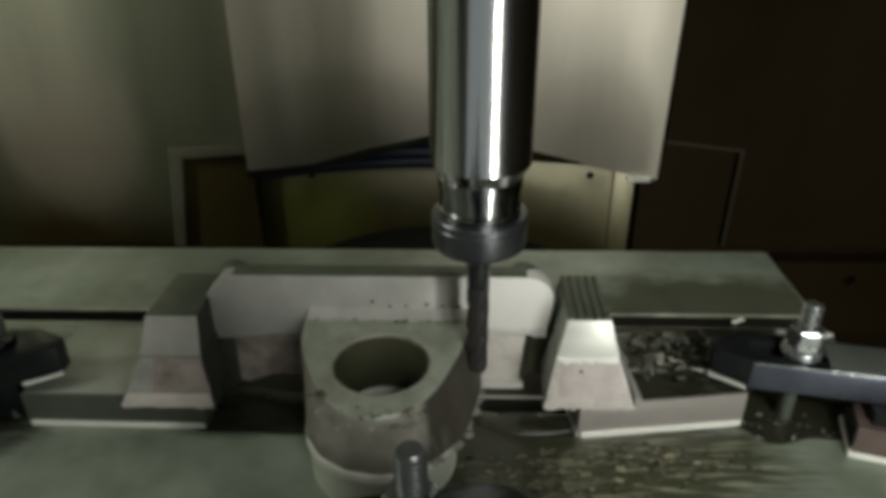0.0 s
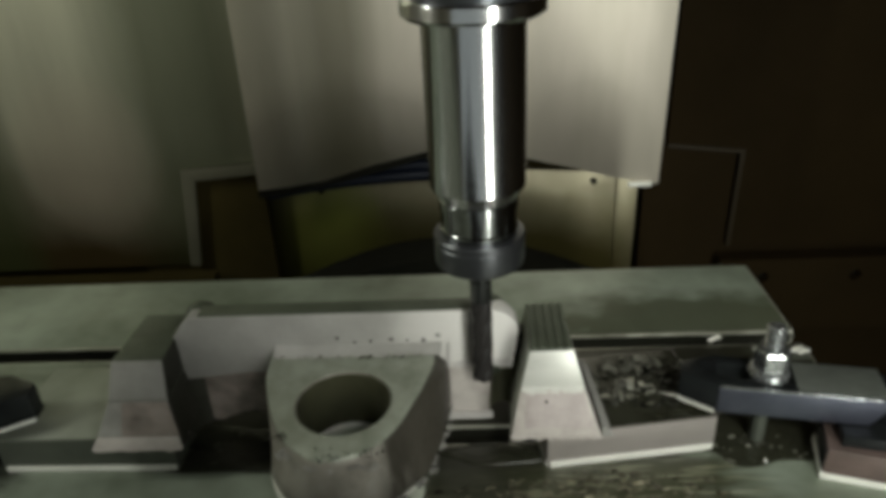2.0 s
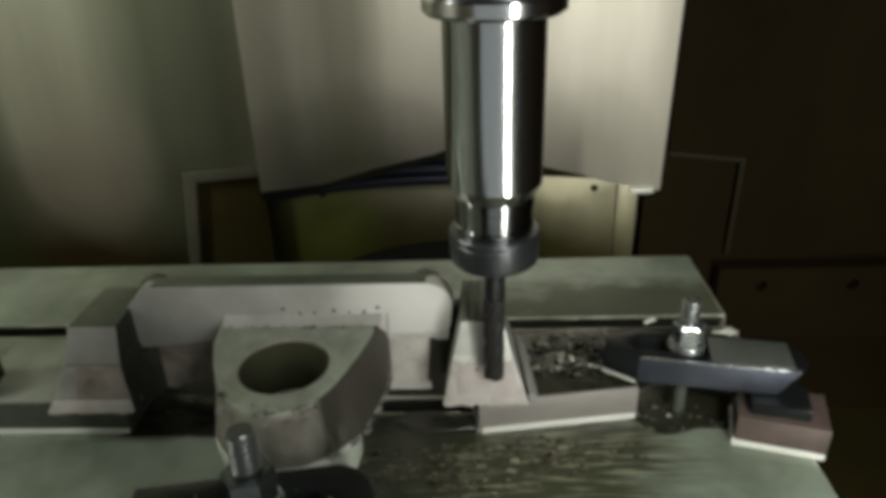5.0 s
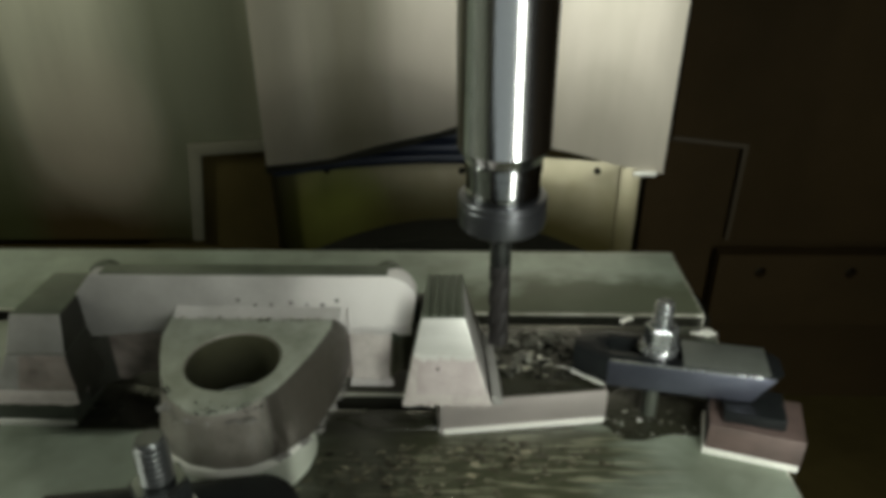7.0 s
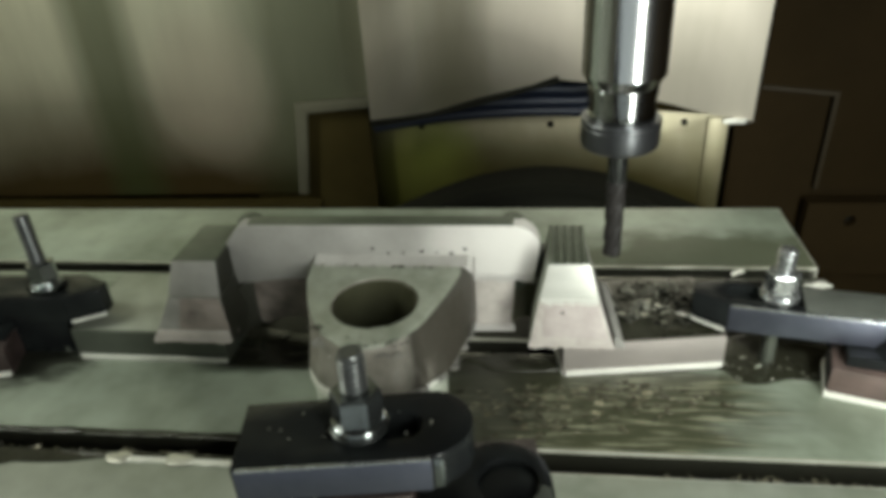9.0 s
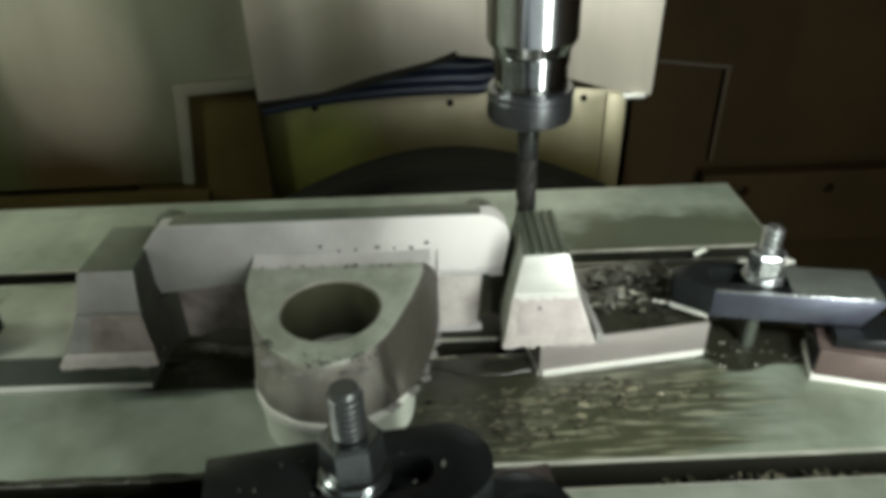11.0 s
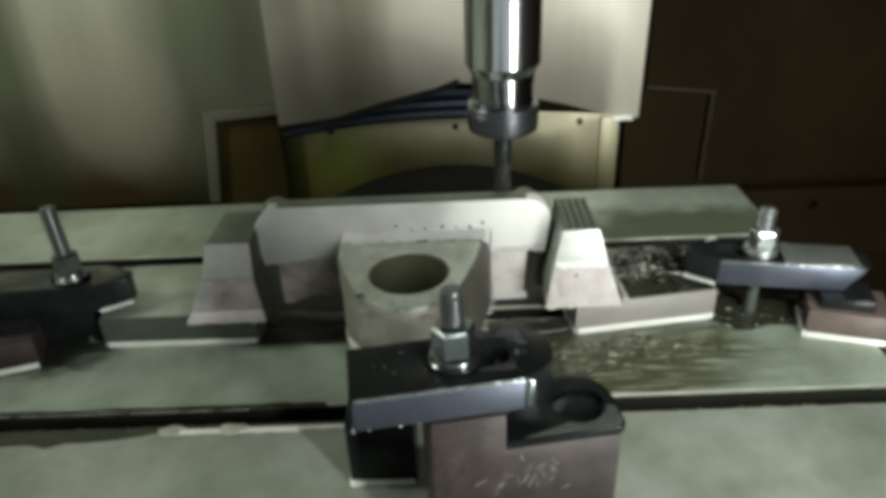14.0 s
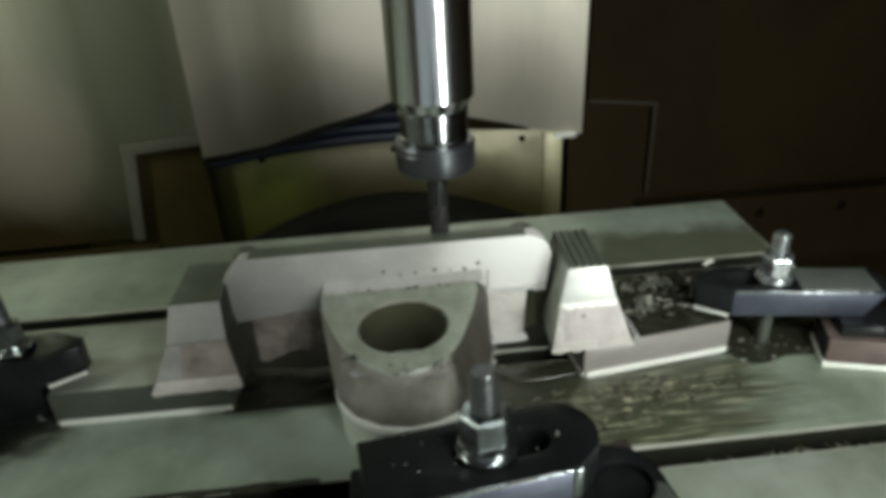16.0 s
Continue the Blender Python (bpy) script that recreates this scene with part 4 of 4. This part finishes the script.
for k in range(19):
    x, z, a, h = scuff.gauss(0.045, 0.011), scuff.gauss(0.055, 0.008), scuff.uniform(0.3, 2.6), scuff.uniform(0.0012, 0.0050)
    w = scuff.uniform(0.0002, 0.0009)
    dx, dz = math.cos(a), math.sin(a)
    part("scratch", loft([[(x + dx * u * h - dz * v * w, -y, z + dz * u * h + dx * v * w) for u, v in ((-1, 0), (-0.3, 1), (0.6, 0.7), (1, 0), (0.4, -1), (-0.5, -0.8))]
                          for y in (-0.0002, 0.00025)]), CURL, front_block, "pale scratch on the brown face" if k == 0 else "")
rider(step_block("support_block", pose(-0.1470, -0.1320, 0, 0, 0, 0.0), [(0.0, 0.036, 0.045)], 0.030, BLACK, "low black support block on the table"))


def packing(m, length, width, z0, z1, label):
    ob = thing("packing_plate", m, label, "packing", "packing plates")
    part("plate", box(0, length, 0, width, z0, z1, 0.0010), BLACK, ob)
    return ob


# Added block, only there to fill the dark gap under the bar.
rider(step_block("support_block", pose(-0.3930, 0.0100, 0, 0, 0, 3.0), [(0.0, 0.046, 0.0297)], 0.030, BLACK, "black filler block added under the clamp with a leaning stud", False))
rider(packing(pose(0.1640, -0.0100, 0, 0, 0, -14.0), 0.034, 0.026, 0.0221, 0.0299, "small black packing plate between block and bar"))
rider(packing(pose(-0.4180, -0.0100, 0, 0, 0, 8.0), 0.034, 0.030, 0.0221, 0.0299, "small black packing plate between block and bar"))


def drops():
    """Coolant drops that hang under the front bar."""
    for x in (-0.1250, -0.1115, -0.1030):
        b = lathe([(0.0001, -0.0014), (0.0006, -0.0012), (0.0009, -0.0004), (0.0007, 0.0002)], 12)
        y = -0.1872 + (x + 0.1318) * 0.1420
        bmesh.ops.transform(b, matrix=Matrix.Translation((x, y, 0.0939)), verts=b.verts[:])
        rider(tagged(new("coolant_drop", mesh_of("coolant_drop", b, CHROME)), "bright coolant drop hanging under the front clamp", "drop", "coolant drops"))


drops()


def end_ring():
    """The round-ended black plate that lies on the front step block."""
    ob = thing("clamp_collar", pose(-0.0990, -0.1853, 0.0729, 0, 0, 8.1), "black oily round-ended plate with a bored eye", "collar")
    outline = [(0.0345, 0.0), (0.0870, 0.0), (0.0895, 0.0025)] + arc(0.0690, 0.0195, 0.0208, 0, 165, 18) + [(0.0345, 0.0160)]
    part("plate", prism(outline, 0, 0.0046, [arc(0.0715, 0.0185, 0.0125, 0, 345, 23)], 0.0008), BLACK, ob)
    worn = [(0.0420, 0.0012), (0.0860, 0.0012), (0.0882, 0.0030), (0.0885, 0.0130), (0.0858, 0.0145)] + arc(0.0715, 0.0185, 0.0138, -15, -120, 9) + [(0.0560, 0.0045)]
    part("grey_top", prism(worn, 0.0042, 0.0050, bevel=0.0002), GREYTOP, ob, "greyish front of the plate")
    part("eye", lathe([(0.0120, 0.0002), (0.0120, 0.0012), (0.0104, 0.0016)], 24), BLACK, ob).matrix_basis = Matrix.Translation((0.0715, 0.0185, 0))
    return ob


rider(end_ring())

# ---- chips, sludge and painted shade ----


def flakes(name, spots, count, size, mat, label, z_of, swing=math.tau):
    """Small bent chips scattered over the given ellipses."""
    rng = random.Random(len(spots) * 7 + count)
    verts, faces = [], []
    for _ in range(count):
        cx, cy, rx, ry = rng.choice(spots)
        a, r = rng.uniform(0, math.tau), math.sqrt(rng.random())
        x, y = cx + rx * r * math.cos(a), cy + ry * r * math.sin(a)
        z = z_of(x, y)
        s, turn_, curl = size * rng.uniform(0.35, 1.5), rng.uniform(-swing, swing) / 2, rng.uniform(0.2, 0.9)
        m = Matrix.Translation((x, y, z + 0.0003)) @ Euler((rng.uniform(-0.5, 0.5), rng.uniform(-0.5, 0.5), turn_)).to_matrix().to_4x4()
        base = len(verts)
        w = s * rng.uniform(0.25, 0.5)
        for i in range(4):
            u = -1 + i * 2 / 3
            for v in (-1, 1):
                for t_ in (0, 0.0003):
                    verts.append(m @ Vector((u * s, v * w, curl * s * (1 - u * u) * 0.5 + t_)))
        for i in range(3):
            o = base + i * 4
            faces += [(o + 1, o + 5, o + 7, o + 3), (o, o + 2, o + 6, o + 4), (o, o + 4, o + 5, o + 1), (o + 2, o + 3, o + 7, o + 6)]
        faces += [(base, base + 1, base + 3, base + 2), (base + 12, base + 14, base + 15, base + 13)]
    data = bpy.data.meshes.new(name)
    data.from_pydata(verts, [], faces)
    data.materials.append(mat)
    return rider(tagged(new(name, data), label, "chips", kind="stuff"))


flakes("milling_chips", [(-0.005, -0.030, 0.075, 0.022), (0.035, -0.022, 0.070, 0.018), (-0.04, -0.045, 0.04, 0.02)], 260, 0.0016, CHIP,
       "scattered small iron chips on the oily table", lambda x, y: 0.0002, 0.5)
flakes("tan_chips", [(0.020, -0.022, 0.060, 0.020), (0.045, -0.014, 0.050, 0.012), (-0.010, -0.030, 0.050, 0.018)], 84, 0.0022, TANCHIP,
       "tan flat chips washed along the oily table", lambda x, y: 0.0003, 0.25)
flakes("block_chips", [(0.062, 0.050, 0.034, 0.026), (0.072, 0.040, 0.024, 0.018)], 170, 0.0026, GRIT,
       "heap of coarse iron chips on the steel block", lambda x, y: 0.0246)
flakes("curled_chips", [(0.085, 0.080, 0.020, 0.016), (0.066, 0.060, 0.022, 0.018), (0.115, 0.085, 0.015, 0.02)], 8, 0.0030, CURL,
       "larger bright curled chips on sludge beside the clamp", lambda x, y: 0.0258 if y < 0.082 and x < 0.10 else 0.0006)
flakes("bright_chips", [(0.062, 0.050, 0.032, 0.026), (0.050, 0.045, 0.020, 0.022)], 44, 0.0040, CURL,
       "bright glinting chips in the black sludge", lambda x, y: 0.0262)
flakes("crust", [(-0.135, 0.0265, 0.030, 0.0020), (-0.090, 0.0265, 0.022, 0.0022)], 46, 0.0011, CURL,
       "pale crust of fine chips where boss meets wall", lambda x, y: 0.0660)
flakes("rim_crust", [(-0.145, -0.040, 0.006, 0.004), (-0.120, -0.057, 0.010, 0.002), (-0.096, -0.053, 0.006, 0.004)], 34, 0.0010, GRIT,
       "dark fine chips along the boss's rim", lambda x, y: 0.0654)
flakes("boss_flash", [(-0.0595, 0.010, 0.0014, 0.014), (-0.0630, -0.008, 0.0020, 0.010), (-0.0675, -0.024, 0.0025, 0.008), (-0.0750, -0.038, 0.0040, 0.005), (-0.0860, -0.0505, 0.0060, 0.0030)],
       110, 0.0016, FLANKGREY, "torn grey flash along the boss's lower edge", lambda x, y: 0.0296)
flakes("rim_flash", [(-0.1000, -0.0575, 0.010, 0.0022), (-0.1240, -0.0585, 0.012, 0.0020), (-0.1430, -0.0475, 0.007, 0.0040)], 60, 0.0013, FLANKGREY,
       "torn grey flash along the boss's rim", lambda x, y: 0.0600)
flakes("bar_chips", [(-0.090, -0.165, 0.034, 0.011)], 16, 0.0007, CURL,
       "pale specks of chip on the front clamp", lambda x, y: 0.1117)
flakes("casting_chips", [(-0.100, 0.0255, 0.024, 0.002), (-0.115, -0.053, 0.026, 0.003)], 26, 0.0009, SLUDGE_SHADE,
       "dark specks of chip on the casting", lambda x, y: 0.0662)
flakes("slot_chips", [(-0.26, -0.0730, 0.05, 0.006), (-0.36, -0.0730, 0.05, 0.006), (0.12, -0.0730, 0.07, 0.006)], 260, 0.0024, CHIP,
       "chips lying in the front T-slot", lambda x, y: -0.012)


def puddle(name, cx, cy, rx, ry, z, seed, label, mat=SLUDGE_SHADE):
    rng = random.Random(seed)
    k = [(rng.uniform(0.03, 0.12), rng.randint(2, 5), rng.uniform(0, 6)) for _ in range(6)]
    ring = []
    for i in range(64):
        a = math.tau * i / 64
        r = 1 + sum(q * math.sin(n * a + p) for q, n, p in k)
        ring.append((cx + rx * r * math.cos(a), cy + ry * r * math.sin(a)))
    bm = loft([[(cx + (x - cx) * s, cy + (y - cy) * s, z + h) for x, y in ring] for s, h in ((1.0, -0.0004), (0.97, 0.0003), (0.9, 0.0005))], smooth=60)
    return rider(tagged(new(name, mesh_of(name, bm, mat)), label, "sludge", kind="stuff"))


puddle("sludge_shade_film", 0.066, 0.048, 0.036, 0.030, 0.0246, 5, "dark wet sludge on the steel block")

puddle("sludge_shade_film", 0.130, 0.022, 0.042, 0.026, 0.0003, 6, "black wet sludge on the table under the clamp")
# These four black films paint the shade under the casting.
puddle("sludge_shade_film", -0.188, 0.012, 0.050, 0.013, 0.0003, 8, "black film painting shade on the table behind the boss")
puddle("sludge_shade_film", -0.116, -0.0140, 0.0250, 0.0240, 0.0003, 10, "black film painting shade in the post's hole")
puddle("sludge_shade_film", -0.192, 0.0300, 0.048, 0.0125, 0.0004, 11, "black film painting shade over the T-slot")
puddle("sludge_shade_film", -0.030, 0.012, 0.036, 0.009, 0.0003, 9, "black film painting shade on the table behind the boss")
flakes("shank_chips", [(0.128, 0.010, 0.030, 0.014)], 26, 0.0012, CURL, "bright chips in the sludge under the clamp", lambda x, y: 0.0009)
flakes("shards", [(0.135, 0.127, 0.006, 0.002), (0.155, 0.116, 0.014, 0.006), (0.192, 0.108, 0.008, 0.004)], 12, 0.0036, EDGE, "bright curled shards lying at the table's end", lambda x, y: 0.0008, 0.9)
for x0, x1, y0, y1, tone in ((-0.262, -0.146, -0.0878, -0.0836, EDGE), (-0.262, -0.146, -0.0841, -0.0804, SLUDGE_SHADE), (-0.70, -0.262, -0.0958, -0.0804, SLUDGE_SHADE),
                             (-0.60, -0.170, -0.0657, -0.0617, SLUDGE_SHADE)):
    lip = random.Random(int(-x0 * 1000))
    ring = [(x0 + (x1 - x0) * i / 40, y1) for i in range(41)]
    for i in range(41):
        taper = 1 if tone == EDGE else min(1.0, 0.25 + min(i, 40 - i) / 8)
        ring.append((x1 - (x1 - x0) * i / 40, y1 + (y0 - y1) * taper * lip.uniform(0.70, 1.0)))
    ring = ring if y0 < -0.07 else [(x, y0 + y1 - y) for x, y in ring]
    rider(tagged(new("slot_crust", mesh_of("slot_crust", prism(ring, 0.0, 0.0009 if tone == EDGE else 0.0006, bevel=0.0), tone)),
                 "bare bright lip of the T-slot" if tone == EDGE else "dark dirt crusted along the T-slot", "crust", kind="stuff"))

dirt = random.Random(12)
for k in range(14):
    puddle("slot_dirt", -0.50 + 0.0240 * k + dirt.uniform(-0.006, 0.006), dirt.choice((-0.0643, -0.0647, -0.0817)), dirt.uniform(0.008, 0.018), dirt.uniform(0.0012, 0.0026), 0.0003, 40 + k,
           "dark dirt crusted on the T-slot's lip")
for k, (x, r) in enumerate(((-0.264, 0.0080), (-0.226, 0.0090))):
    puddle("swarf_lump", x, -0.0850, r, 0.0046, 0.0012, 21 + k, "pale lump of swarf caught at the T-slot", WORN)

# ---- spindle and tool ----


def tool_holder():
    ob = thing("tool_holder", pose(TOOL_X, TOOL_Y, 0.132), "polished steel collet tool holder with a flanged top", "tool holder")
    part("body", lathe([(0.0210, 0.0270), (0.0216, 0.0282), (0.0252, 0.0340), (0.0252, 0.0350), (0.0253, 0.1150), (0.0258, 0.1165), (0.0258, 0.1185)], 72, 25), CHROME, ob)
    part("neck", lathe([(0.0205, 0.0060), (0.0210, 0.0072), (0.0210, 0.0100), (0.0204, 0.0106), (0.0204, 0.0205), (0.0212, 0.0212), (0.0212, 0.0262),
                        (0.0204, 0.0268), (0.0204, 0.0276)], 64, 25), NECK, ob, "ringed oily neck")
    part("collet_nut", lathe([(0.0085, -0.0135), (0.0218, -0.0132), (0.0240, -0.0116), (0.0246, -0.0090), (0.0246, 0.0012), (0.0241, 0.0018), (0.0241, 0.0026), (0.0248, 0.0032), (0.0248, 0.0052), (0.0240, 0.0062), (0.0190, 0.0068)], 72, 25),
         NUTSTEEL, ob, "dark steel collet nut")
    part("flange_plate", lathe([(0.0258, 0.1183), (0.0325, 0.1185), (0.0345, 0.1203), (0.0345, 0.1262), (0.0338, 0.1272), (0.0295, 0.1276)], 72, 25), CHROME, ob, "bright lower flange")
    part("flange", lathe([(0.0288, 0.1274), (0.0292, 0.1298), (0.0285, 0.1328), (0.0285, 0.1378), (0.0292, 0.1408), (0.0335, 0.1423), (0.0345, 0.1438), (0.0345, 0.1528), (0.0300, 0.1538)], 72, 25),
         NUTSTEEL, ob, "grooved dark flange")
    mill = part("end_mill", lathe([(0.0060, -0.0385), (0.0062, -0.0380), (0.0062, -0.0130)], 32, 25), MILL, ob, "plain steel shank")
    # three helical flutes
    rings = []
    for i in range(33):
        z, a = -0.0935 + 0.0550 * i / 32, i * 0.22
        rings.append([((0.0062 - 0.0014 * max(0.0, math.cos(3 * (q * math.tau / 24 - a))) ** 2) * math.cos(q * math.tau / 24),
                       (0.0062 - 0.0014 * max(0.0, math.cos(3 * (q * math.tau / 24 - a))) ** 2) * math.sin(q * math.tau / 24), z) for q in range(24)])
    part("fluted_end", loft(rings, smooth=50), CARBIDE, mill, "dark fluted cutting end")
    return ob


def spindle():
    ob = thing("spindle_nose", pose(TOOL_X, TOOL_Y, 0.132), "dark round spindle nose above the tool holder", "spindle")
    part("nose", lathe([(0.028, 0.1530), (0.040, 0.1560), (0.044, 0.1580), (0.045, 0.2000), (0.062, 0.2060), (0.064, 0.2100), (0.064, 0.2500), (0.090, 0.2560), (0.090, 0.45)], 64, 25), NUTSTEEL, ob)
    return ob


HOLDER, SPINDLE = tool_holder(), spindle()


def motions():
    """The table carries the work under the spindle, which rises a little."""
    for ob in RIDERS:
        base = ob.matrix_basis.copy()
        walk(ob, [(t, Matrix.Translation((x, y, 0)) @ base) for t, x, y, z in TABLE_ROWS])
    for ob in (HOLDER, SPINDLE):
        walk(ob, [(t, pose(TOOL_X, TOOL_Y, z)) for t, x, y, z in TABLE_ROWS])


motions()
